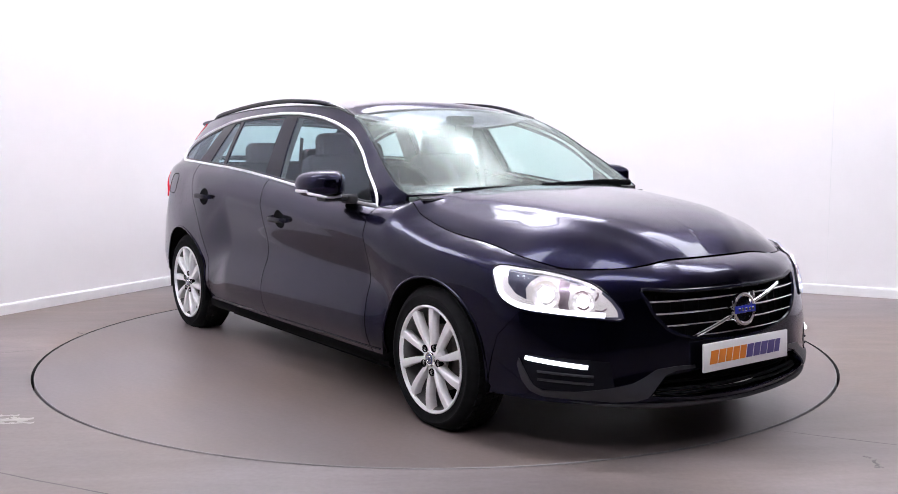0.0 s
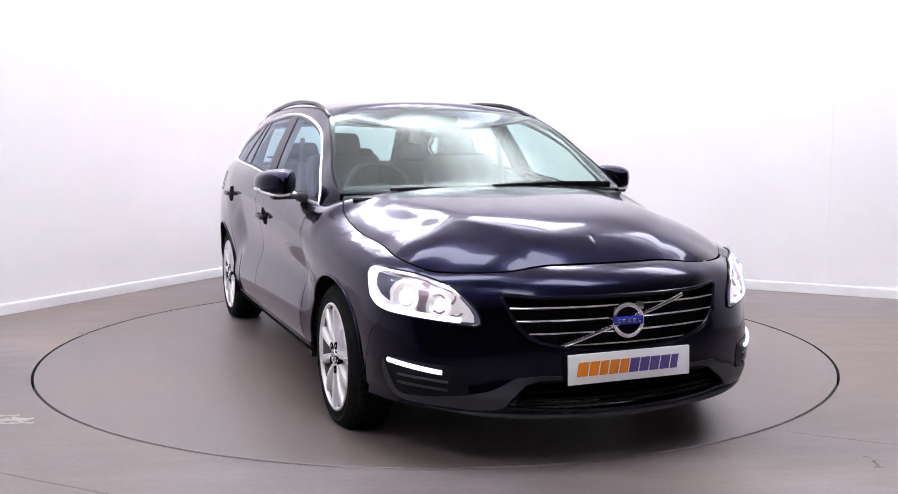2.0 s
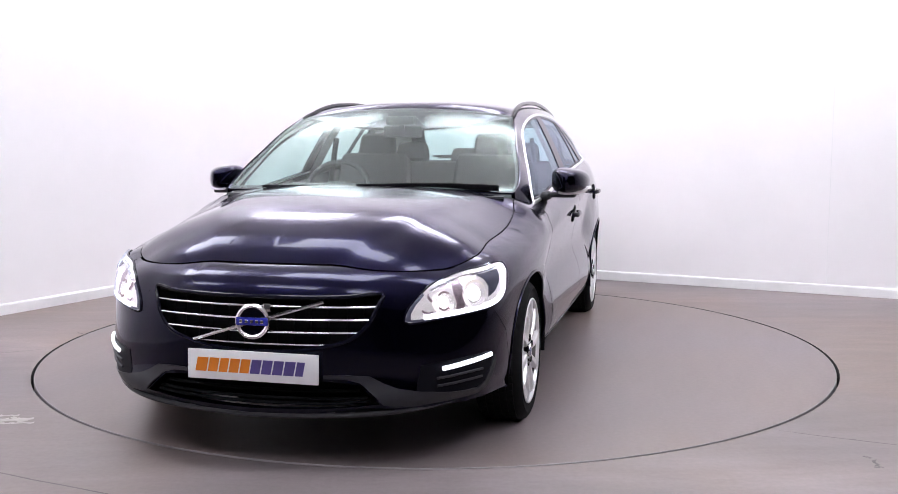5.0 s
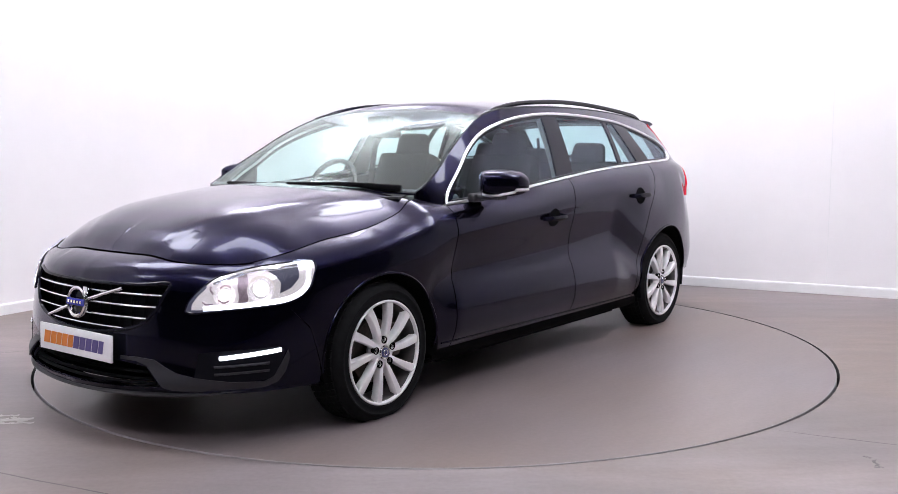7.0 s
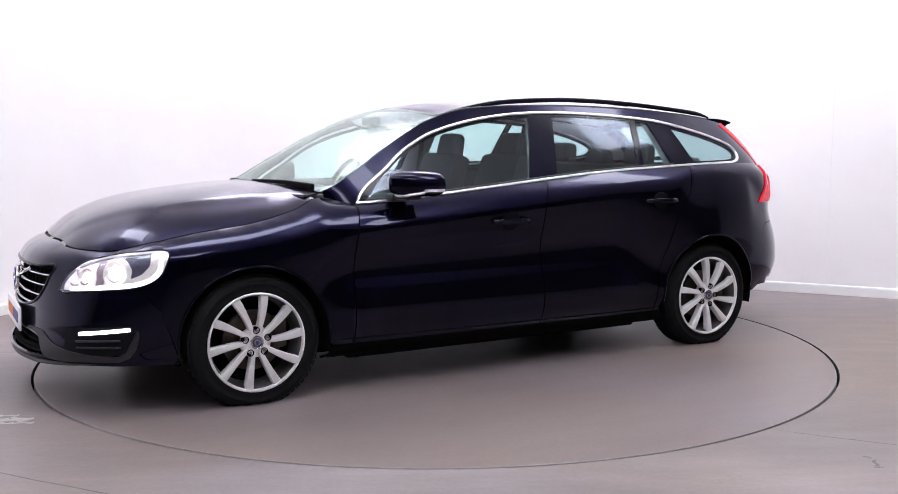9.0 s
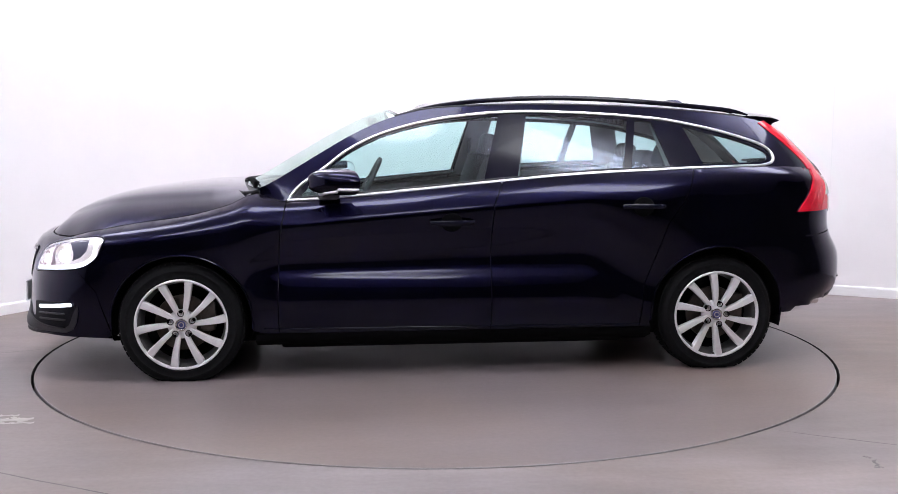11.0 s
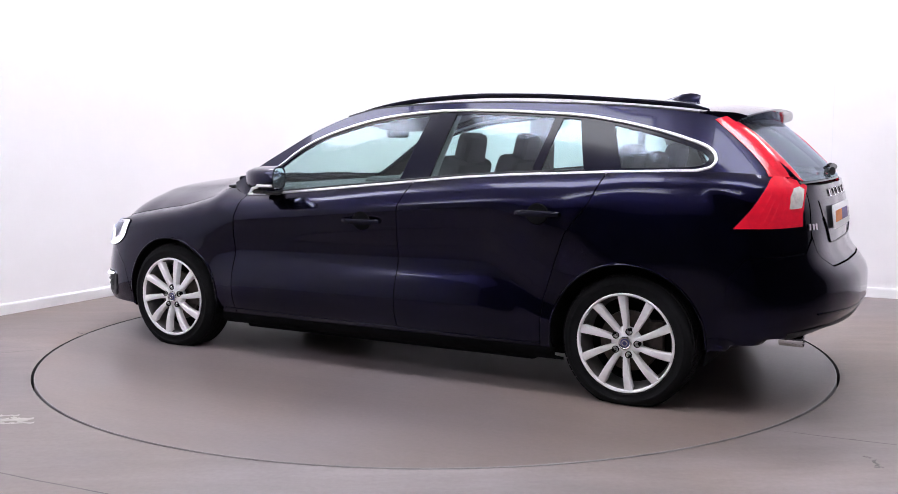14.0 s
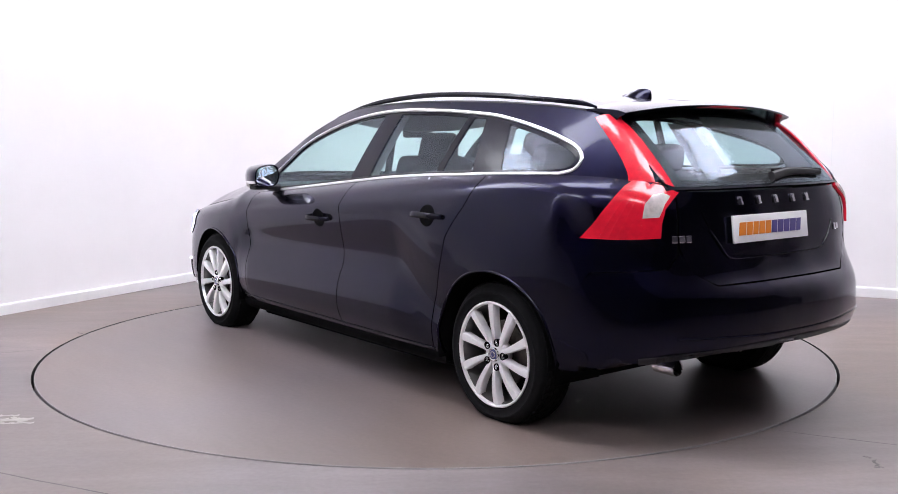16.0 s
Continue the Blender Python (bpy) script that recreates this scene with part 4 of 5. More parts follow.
DLO = np.array([*DLO_TOP, *DLO_LOW])


def inset_top(x, d):
    i = DLO_TOP[:, 0].argsort()
    return float(np.interp(x, DLO_TOP[i, 0][6:], DLO_TOP[i, 1][6:])) - d


def inset_low(x, d):
    q = np.array(sorted(DLO_LOW + [(.855, .908), (-1.66, 1.076)]))
    return float(np.interp(x, q[:, 0], q[:, 1])) + d


def pane_between(front, rear, n=14, d=0.018):
    """A side pane between a front and a rear edge, each (x at belt, x at roof)."""
    lo = [(x, inset_low(x, d)) for x in np.linspace(front[0], rear[0], n)]
    hi = [(x, inset_top(x, d)) for x in np.linspace(rear[1], front[1], n)]
    return [(float(a), float(b)) for a, b in lo + hi]


PANE_A = pane_between((.79, .70), (-.150, -.245), 22)
PANE_B = pane_between((-.325, -.395), (-.885, -.945))
PANE_C = pane_between((-.93, -.985), (-1.145, -1.075), 8)
PANE_D = [(-1.325, 1.086)] + [(float(a), float(b)) for a, b in smooth_line([(-1.60, 1.092), (-1.675, 1.100), (-1.705, 1.125), (-1.69, 1.152), (-1.62, 1.185), (-1.50, 1.224), (-1.366, 1.257), (-1.245, 1.285)], per=3)]

_g = [(0, .637), (.20, .637), (.36, .640), (.488, .648), (.468, .60), (.438, .545), (.37, .486), (.25, .453), (.12, .438), (0, .434)]
GRILLE = [(s_at_front(y), z) for y, z in _g] + [(-s_at_front(y), z) for y, z in reversed(_g[1:-1])]
_i = [(0, .332), (.26, .332), (.40, .320), (.47, .250), (.30, .238), (0, .230)]
INTAKE = [(s_at_front(y), z) for y, z in _i] + [(-s_at_front(y), z) for y, z in reversed(_i[1:-1])]

INTAKE_BACK = [(1.22 * k, z + (.03 if z > .28 else 0)) for k, z in INTAKE]


def build_wheel(car):
    """One alloy wheel about its hub, outer face towards +y, its tyre flattened on the ground."""
    wheel = new("wheel")
    wheel.parent = car
    spin = lambda x, y, d: (x, d, y)
    R = WHEEL_R
    grounded = lambda vs: [(x, d, max(z, .0012 - WHEEL_Z)) for x, d, z in vs]
    prof = [(.226, -.19), (.25, -.200), (.285, -.196), (R - .012, -.178), (R - .001, -.155), (R, -.10), (R - .001, -.05), (R - .006, -.026), (R - .016, -.011), (.284, -.002), (.276, .0005), (.274, .0030), (.268, .0035),
            (.265, .0010), (.248, -.001), (.239, .0015), (.233, -.001), (.224, -.012)]
    v, f = lathe(prof, 96, spin)
    mesh_object("tyre", grounded(v), f, M_RUBBER, wheel, label="black road tyre")
    # tread ribs, cut across into blocks
    tv, tf = [], []
    for d in (-.158, -.128, -.098, -.068, -.040):
        for k in range(60):
            a0, a1 = radians(6 * k + .6), radians(6 * k + 5.4)
            o = len(tv)
            for a in (a0, a1):
                for rr, dd in ((R - .004, d - .012), (R + .0025, d - .0105), (R + .0025, d + .0105), (R - .004, d + .012)):
                    tv.append((rr * math.cos(a + dd), dd, rr * math.sin(a + dd)))
            tf += [(o, o + 1, o + 5, o + 4), (o + 1, o + 2, o + 6, o + 5), (o + 2, o + 3, o + 7, o + 6), (o, o + 3, o + 2, o + 1), (o + 4, o + 5, o + 6, o + 7)]
    mesh_object("tread", grounded(tv), tf, M_RUBBER, wheel, smooth=False)
    rim = [(.231, -.006), (.2305, .001), (.226, .0035), (.221, .002), (.219, -.004), (.217, -.012)]
    v, f = lathe(rim, 96, spin)
    mesh_object("rim", v, f, M_ALLOY, wheel, label="silver alloy rim")
    # barrel in a darkened alloy for the shade between the spokes
    v, f = lathe([(.217, -.012), (.210, -.026), (.204, -.06), (.20, -.16), (.205, -.18)], 72, spin)
    mesh_object("rim_barrel", v, f, M_BARREL, wheel, label="inner rim coloured dark grey for shade")
    # ten straight spokes that widen towards the rim
    for k in range(10):
        a0 = radians(36 * k + 90)
        sv, sf = [], []
        lean = radians(-5.5)
        for j in range(9):
            t = j / 8
            r = .038 + (.219 - .038) * t
            a = a0 + lean * t
            half = .0105 + .0100 * t ** 1.2
            dep = -.012 + .016 * math.sin(min(1, t * 1.15) * math.pi * .5) - .007 * t ** 3
            c, s_ = math.cos(a), math.sin(a)
            for w, dd in ((-1, -.034), (-1, -.005), (-.80, .0), (-.1, .0022), (.80, .0), (1, -.005), (1, -.034)):
                sv.append(spin(r * c - w * half * s_, r * s_ + w * half * c, dep + dd))
        for j in range(8):
            for i in range(6):
                sf.append((7 * j + i, 7 * j + i + 1, 7 * j + 8 + i, 7 * j + 7 + i))
        mesh_object("spoke", sv, sf, M_ALLOY, wheel, sharp=40)
    v, f = lathe([(.0005, -.010), (.040, -.010), (.050, -.013), (.070, -.020), (.075, -.034), (.06, -.06)], 40, spin)
    mesh_object("hub", v, f, M_ALLOY, wheel)
    v, f = lathe([(.0005, -.001), (.023, -.001), (.026, .001), (.030, .0005), (.032, -.004), (.0325, -.012)], 32, spin)
    mesh_object("centre_cap", v, f, M_CHROME, wheel, label="round silver and blue centre cap")
    mesh_object("cap_badge", *(lathe([(.0005, .0012), (.020, .001), (.021, -.001)], 24, spin)), M_CAPBLUE, wheel)
    ring_v, ring_f = lathe([(.010, .0014), (.0105, .0024), (.0145, .0024), (.015, .0014)], 24, spin)
    mesh_object("cap_ring", ring_v, ring_f, M_CHROME, wheel)
    for k in range(5):
        a = radians(72 * k + 36)
        x, z = .056 * math.cos(a), .056 * math.sin(a)
        # well coloured black for the shade inside it
        v, f = lathe([(.0160, -.030), (.0165, -.0040), (.0150, -.0025), (.0130, -.0040), (.0125, -.014), (.0005, -.014)], 18, lambda p, q, d: (x + p, d, z + q))
        mesh_object("bolt_well", v, f, M_LINER_SHADE, wheel)
        v, f = lathe([(.0005, -.0040), (.0052, -.0040), (.0072, -.0065), (.0076, -.014)], 6, lambda p, q, d: (x + p, d, z + q))
        mesh_object("wheel_bolt", v, f, M_CHROME, wheel)
    v, f = lathe([(.0005, -.07), (.14, -.07), (.142, -.085), (.09, -.09)], 48, spin)
    mesh_object("brake_disc", v, f, M_DISCMETAL, wheel, label="dull steel brake disc")
    part("brake_caliper", box_bm((.075, .05, .15), (-.125, -.075, .03), .018, 2), M_DISCMETAL, wheel)
    # black disc added as the shade behind the spokes
    v, f = lathe([(.0005, -.12), (.20, -.12)], 32, spin)
    mesh_object("wheel_back", v, f, M_LINER_SHADE, wheel)
    return wheel


TURNING = ("rim", "spoke", "hub", "centre_cap", "cap_badge", "cap_ring", "bolt_well", "wheel_bolt")


def roll(wheel, degrees):
    """Turns the alloy of a wheel about its axle; the flattened tyre stays."""
    for ob in wheel.children:
        if ob.name.split(".")[0] in TURNING:
            ob.matrix_basis = pose(0, 0, 0, 0, degrees, 0)


def copy_part(ob, m):
    q = copy_thing(ob, m)
    q.parent = ob.parent
    return q


def build_wheels(car):
    w = build_wheel(car)
    w.matrix_basis = pose(AXLE, .888, WHEEL_Z, 0, 0, 0)
    copy_part(w, pose(-AXLE, .888, WHEEL_Z, 0, 0, 0))
    roll(copy_part(w, pose(AXLE, -.888, WHEEL_Z, 0, 0, 180)), -8)
    roll(copy_part(w, pose(-AXLE, -.888, WHEEL_Z, 0, 0, 180)), 10)
    roll(w, 20)


def frame_at(chart, u, v, lift=0.0):
    """Place and axes on a surface: outward, along, up."""
    p, n = surface(chart, np.array([[u, v]]))
    n = Vector(n[0])
    along = n.cross(Vector((0, 0, 1))).normalized()
    up = along.cross(n).normalized()
    m = Matrix((along, up, n)).transposed().to_4x4()
    m.translation = Vector(p[0]) + n * lift
    return m


def line_on(chart, pts, lift=0.0, per=6, smooth=True):
    q = smooth_line(pts, per=per) if smooth else dense(pts, .03, False)
    p, n = surface(chart, q)
    return p + n * lift


def rod(name, pts, radius, mat, car, flat=1.0, sides=8, label="", up=(0, 0, 1), closed=False):
    v, f = tube_mesh(pts, radius, sides, flat, closed, up)
    return mesh_object(name, v, f, mat, car, label=label)


def dish(radius, depth, glow_r):
    """A lamp bowl opening along +z with a bulb dome in it."""
    bowl = lathe([(.0005, -depth), (radius * .5, -depth * .8), (radius * .85, -depth * .35), (radius, 0), (radius * 1.06, 0.001), (radius * 1.06, -.004)], 28, lambda x, y, z: (x, y, z))
    bulb = lathe([(glow_r, -depth * .7), (glow_r * .95, -depth * .45), (glow_r * .6, -depth * .2), (.0005, -depth * .12)], 20, lambda x, y, z: (x, y, z))
    return bowl, bulb


def placed(vf, m):
    return [m @ Vector(q) for q in vf[0]], vf[1]


HEAD = [(.582, .544), (.592, .577), (.622, .612), (.668, .648), (.72, .676), (.80, .695), (.90, .712), (1.02, .725), (1.10, .729), (1.128, .715), (1.115, .672), (1.096, .630),
        (1.068, .606), (1.028, .584), (.97, .569), (.882, .561), (.766, .552), (.68, .544), (.611, .536)]


def build_headlamp(car, chart):
    lamp = panel("headlamp", chart, HEAD, M_REFLECTOR, car, lift=0.003, flange=0.02, step=0.025, label="lit clear headlamp")
    inner = [(.925, .694), (1.050, .706), (1.042, .664), (1.008, .628), (.962, .610), (.968, .650), (.950, .678)]
    panel("lamp_bezel", chart, inner, M_BEZEL, lamp, lift=0.006, flange=0.004, step=0.02)
    for u, v, r in ((.888, .630, .050), (.745, .608, .040)):
        m = frame_at(chart, u, v, .009)
        b, g = dish(r, .012, r * .62)
        mesh_object("reflector_bowl", *placed(b, m), M_REFLECTOR, lamp)
        mesh_object("bulb", *placed(g, m), M_LAMP, lamp, label="glowing white bulb")
    rod("light_guide", line_on(chart, [(.66, .556), (.77, .565), (.89, .574), (.985, .584), (1.045, .604), (1.08, .635), (1.090, .675), (1.094, .704)], .003), .011, M_DRL, lamp, .7, label="glowing white light strip")
    divider = [(.800, .672), (.838, .684), (.842, .655), (.832, .625), (.838, .592), (.832, .578), (.795, .574), (.802, .600), (.796, .635)]
    panel("lamp_divider", chart, divider, M_FACET, lamp, lift=0.006, flange=0.003, step=0.02, label="dull mauve divider between the reflectors")
    tip = [(.585, .546), (.596, .577), (.622, .608), (.668, .644), (.672, .636), (.632, .602), (.610, .572), (.608, .550), (.70, .553), (.70, .546), (.62, .540)]
    panel("lamp_corner", chart, tip, M_BEZEL, lamp, lift=0.006, flange=0.003, step=0.012)
    slivers = [((.772, .636), (.748, .642), (.728, .632)), ((.765, .588), (.742, .580), (.722, .590)), ((.700, .612), (.688, .628), (.690, .640)), ((.700, .575), (.672, .572), (.655, .582)), ((.720, .655), (.745, .664), (.768, .668))]
    for k, q in enumerate(slivers):
        rod("reflector_facet", line_on(chart, q, .012 if k < 2 else .006, per=4), .004 + .0006 * (k % 3), M_FACET, lamp, .6)
    rod("upper_strip", line_on(chart, [(.70, .650), (.80, .680), (.92, .699), (1.05, .713)], .006), .006, M_CHROME, lamp)
    rod("rim_seal", line_on(chart, HEAD + HEAD[:1], .002), .004, M_GLOSSBLACK, lamp)
    lens = panel("lens", chart, HEAD, M_CLEAR, lamp, lift=0.013, flange=0.0, step=0.04, label="clear plastic lens")
    lens.visible_shadow = False
    return lamp


FOG = [(.64, .383), (.717, .392), (.85, .398), (.95, .402), (.972, .380), (.958, .33), (.94, .295), (.915, .275), (.853, .269), (.717, .270), (.62, .290)]
LOWGREY = [(.27, .352), (.36, .355), (.446, .350), (.50, .322), (.545, .303), (.63, .287), (.756, .272), (.892, .266), (.93, .285), (.955, .33), (.985, .385), (.992, .36), (.975, .30), (.945, .262), (.892, .243),
           (.756, .240), (.62, .236), (.533, .240), (.494, .248), (.455, .285), (.41, .325), (.36, .338), (.27, .340)]


def build_front(car):
    panel("grille_backing", ring, [(k, z) for k, z in GRILLE], M_LINER_SHADE, car, lift=-0.055, flange=0, step=0.04)
    rim = line_on(ring, GRILLE + GRILLE[:1], -.002, per=4)
    rod("grille_surround", rim, .008, M_GLOSSBLACK, car, label="gloss black grille surround")
    for z, y in ((.603, .474), (.556, .444), (.509, .398), (.463, .295)):
        s = s_at_front(y)
        rod("grille_bar", line_on(ring, [(k, z) for k in np.linspace(-s, s, 15)], -.006, per=2), .0048, M_CHROME, car, 1.4, label="thin chrome grille bar")
    for y in np.linspace(-.42, .42, 13):
        zl = .452 + .16 * max(0, abs(y) - .2)
        k = s_at_front(abs(y)) * (1 if y >= 0 else -1)
        rod("grille_rib", line_on(ring, [(k, zl), (k, .54), (k, .63)], -.045, per=3), .005, M_LINER_SHADE, car, up=(1, 0, 0))
    rod("grille_diagonal", line_on(ring, [(-s_at_front(.262), .464), (0, .545), (s_at_front(.27), .622)], .004, per=6), .0075, M_CHROME, car, .8, label="diagonal chrome bar")
    # round badge with a blue band and an arrow
    m = frame_at(ring, 0.0, .545, .006)
    badge = mesh_object("round_badge", *placed(lathe([(.052, 0), (.053, .010), (.060, .014), (.068, .010), (.070, 0), (.06, -.004)], 44, lambda x, y, z: (x, y * .96, z), True), m), M_CHROME, car, label="chrome ring badge with blue band")
    mesh_object("badge_back", *placed(lathe([(.0005, -.004), (.056, -.004)], 32, lambda x, y, z: (x, y * .96, z)), m), M_GLOSSBLACK, badge)
    bm = box_bm((.126, .030, .012), (0, 0, .010), .004, 2)
    bm.transform(m)
    part("blue_band", bm, M_BLUE, badge)
    bm = joined(*[box_bm((.012, .011, .004), (dx, 0, .0175), .001, 1) for dx in (-.042, -.021, 0, .021, .042)])
    bm.transform(m)
    part("band_lettering", bm, M_CHROME, badge)
    flip = -1 if m.to_3x3().col[0].y > 0 else 1
    bm = box_bm((.030, .030, .010), (-flip * .055, .053, .004), .004, 2)
    bm.transform(m)
    part("badge_arrow", bm, M_CHROME, badge)
    build_plate(car, pose(2.318, 0, .381, 88, 0, 90))
    # lower intake
    panel("intake_backing", ring, INTAKE_BACK, M_LINER_SHADE, car, lift=-0.08, flange=0, step=0.04)
    for z, y in ((.305, .40), (.280, .43), (.255, .44)):
        s = s_at_front(y)
        rod("intake_slat", line_on(ring, [(k, z) for k in np.linspace(-s, s, 13)], -.034, per=2), .006, M_LINER_SHADE, car, 1.8)
    lip_u = np.linspace(-.92, .92, 41)
    lip_z = lambda k, d: float(np.interp(abs(k), [0, .3, .6, .92], [.206, .211, .222, .240])) + d
    rod("front_lip", line_on(ring, [(float(k), lip_z(k, 0)) for k in lip_u[::4]], -.004), [.004 + .006 * min(1, 4 * min(i, 60 - i) / 60) for i in range(61)], M_PLASTIC, car, label="thin black chin spoiler")
    for side in (1, -1):
        rc = ring if side > 0 else mirrored(ring)
        build_headlamp(car, rc)
        panel("fog_pocket", rc, FOG, M_POCKET, car, lift=0.0025, flange=0.004, step=0.025, label="black fog lamp pocket")
        rod("daylight_strip", line_on(rc, [(.722, .366), (.80, .374), (.88, .382), (.955, .390)], .009), .0088, M_DRL, car, .7, label="glowing white led strip")
        for z in (.335, .305):
            rod("pocket_slat", line_on(rc, [(.70, z - .004), (.80, z + .002), (.91, z + .006)], .006), .005, M_GREYPLASTIC, car)
        panel("bumper_insert", rc, LOWGREY, M_GREYPLASTIC, car, lift=0.007, flange=0.014, step=0.022, label="dark grey lower bumper insert")
    # cowl and wipers
    panel("cowl", screen, [(-.10, -.96), (.04, -.93), (.04, .93), (-.10, .96)], M_PLASTIC, car, scale=(.75, .65), step=0.04, lift=-0.012, flange=0.01)
    w = line_on(screen, [(.01, .90), (.028, .62), (.03, .38), (.015, .12)], .013)
    arm = rod("wiper_arm", w, [.016 - .010 * i / (len(w) - 1) for i in range(len(w))], M_LINER_SHADE, car, .7, label="black wiper arm")
    rod("wiper_blade", line_on(screen, [(.040, .84), (.050, .55), (.042, .25), (.030, -.02)], .008), .006, M_LINER_SHADE, arm)
    w = line_on(screen, [(-.02, .12), (-.005, -.2), (.0, -.45), (-.005, -.66)], .008)
    arm = rod("wiper_arm", w, .008, M_LINER_SHADE, car, .7)
    rod("wiper_blade", line_on(screen, [(.005, .02), (.012, -.3), (.015, -.5), (.012, -.70)], .006), .007, M_RUBBER, arm)


def build_plate(car, m):
    """White plate with an orange and a purple row of slanted blocks."""
    plate = part("number_plate", box_bm((.520, .111, .010), (0, 0, 0), .003, 2), M_PLATE, car, "white plate with orange and purple blocks")
    plate.matrix_basis = m
    x = -.228
    widths = [.050, .044, .040, .044, .042, .044, .044, .044, .046, .036]
    for i, w in enumerate(widths):
        bm = bmesh.new()
        h = .052
        sl = .010
        outer = [(x, -h / 2), (x + w - .006, -h / 2), (x + w - .006 + sl, h / 2), (x + sl, h / 2)]
        lo = [bm.verts.new((a, b, .0048)) for a, b in outer]
        hi = [bm.verts.new((a, b, .0068)) for a, b in outer]
        bm.faces.new(hi)
        for k in range(4):
            bm.faces.new((lo[k], lo[(k + 1) % 4], hi[(k + 1) % 4], hi[k]))
        part("plate_block", bm, M_ORANGE if i < 5 else M_PURPLE, plate, smooth=False)
        x += w
    return plate


TAIL_LOW = [(4.742, .827), (4.81, .900), (4.878, .988), (4.915, 1.030), (4.945, 1.048), (5.04, 1.045), (5.12, 1.027), (5.187, 1.004), (5.14, .972), (5.105, .945), (5.088, .89), (5.085, .836), (4.906, .829)]


def build_tail(car):
    for side in (1, -1):
        rc = ring if side > 0 else mirrored(ring)
        lamp = panel("tail_lamp", rc, TAIL_LOW, M_RED, car, lift=0.010, flange=0.022, step=0.025, label="red tail lamp with pale inset lens")
        panel("reversing_lens", rc, [(5.003, .912), (5.012, .965), (5.045, .995), (5.10, 1.002), (5.135, .990), (5.10, .960), (5.075, .916)], M_LENSWHITE, lamp, lift=0.0125, flange=0.006, step=0.02, label="pale clear lens")
        panel("lower_lens", rc, [(5.0, .868), (5.07, .868), (5.07, .900), (5.0, .900)], M_RED, lamp, lift=0.0115, flange=0.003, step=0.02)
        for k in range(4):
            rod("lens_rib", line_on(rc, [(4.83 + .035 * k, .838), (4.865 + .033 * k, .90), (4.92 + .028 * k, .985)], .0105), .0013, M_RED, lamp)
        # upper arm of the lamp up the tail pillar
        outer = smooth_line([(-1.700, 1.302), (-1.791, 1.228), (-1.876, 1.152), (-1.935, 1.088), (-1.958, 1.050)], per=6)
        inner = smooth_line([(-1.755, 1.304), (-1.865, 1.232), (-1.954, 1.152), (-2.03, 1.075), (-2.075, 1.022)], per=6)
        v, f = [], []
        po, no = surface(flank, outer)
        n = len(outer)
        for i in range(n):
            a = Vector(po[i])
            ix, iz = inner[i]
            yy, zz = edge(np.array([ix + .03]))
            b = Vector((ix - .004, float(yy[0]) * .925, iz + .004))
            mid = (a + b) / 2 + Vector((-.010, .014, .014))
            out = Vector((-.3, .8, .5)).normalized()
            row = [a - out * .004, a + Vector(no[i]) * .003, a * .62 + mid * .38 + out * .003, mid * .7 + (a + b) * .15 + out * .004, b * .62 + mid * .38 + Vector((-.4, .1, .8)) * .008, b + Vector((-.3, 0, .6)) * .008, b - Vector((-.3, 0.2, .6)) * .004]
            v += [Vector((q.x, q.y * side, q.z)) for q in row]
        for i in range(n - 1):
            for k in range(6):
                f.append((7 * i + k, 7 * i + k + 1, 7 * i + 8 + k, 7 * i + 7 + k))
        f += [tuple(range(7)), tuple(reversed(range(7 * (n - 1), 7 * n)))]
        bv, bf = [], []
        for i in range(n):
            bv += [v[7 * i] - Vector((0, .006 * side, 0)), v[7 * i] * .5 + v[7 * i + 6] * .5 - Vector((0, .012 * side, .004)), v[7 * i + 6] - Vector((-.004, 0, .006))]
        for i in range(n - 1):
            for k in (0, 1):
                bf.append((3 * i + k, 3 * i + k + 1, 3 * i + 4 + k, 3 * i + 3 + k))
        mesh_object("lamp_arm_backing", bv, bf, M_LINER_SHADE, lamp)
        mesh_object("upper_lamp_arm", v, f, M_RED, lamp, label="slim red lamp arm", sharp=60)
    # spoiler
    v, f = [], []
    nb = 24
    for i in range(nb + 1):
        b = -1 + 2 * i / nb
        k = 1 - abs(b) ** 3
        y = .575 * b
        zt = 1.332 + .040 * (1 - abs(b) ** 2.4)
        front = roof(np.array([-1.60]), np.array([b * .985]))[0]
        xt = -1.835 - .055 * k
        row = [(front[0], y, front[2] + .004), (-1.70, y, .5 * (front[2] + zt) + .006), (-1.79 - .03 * k, y, zt + .001), (xt, y, zt - .012), (xt + .001, y, zt - .019), (xt + .03, y, zt - .027), (-1.765 - .03 * k, y, zt - .058), (-1.70, y * .98, zt - .05)]
        v += row
    for i in range(nb):
        for k in range(7):
            f.append((8 * i + k, 8 * i + k + 1, 8 * i + 9 + k, 8 * i + 8 + k))
    f += [tuple(range(8)), tuple(reversed(range(8 * nb, 8 * nb + 8)))]
    sp = mesh_object("roof_spoiler", v, f, M_PAINT, car, label="navy roof spoiler over the rear window", sharp=50)
    rod("brake_light", [(-1.885 + .02 * (y / .2) ** 2 * .5, y, 1.352) for y in np.linspace(-.17, .17, 9)], .007, M_REDDARK, sp, label="dark red high brake light")
    # shark fin aerial
    v, f = [], []
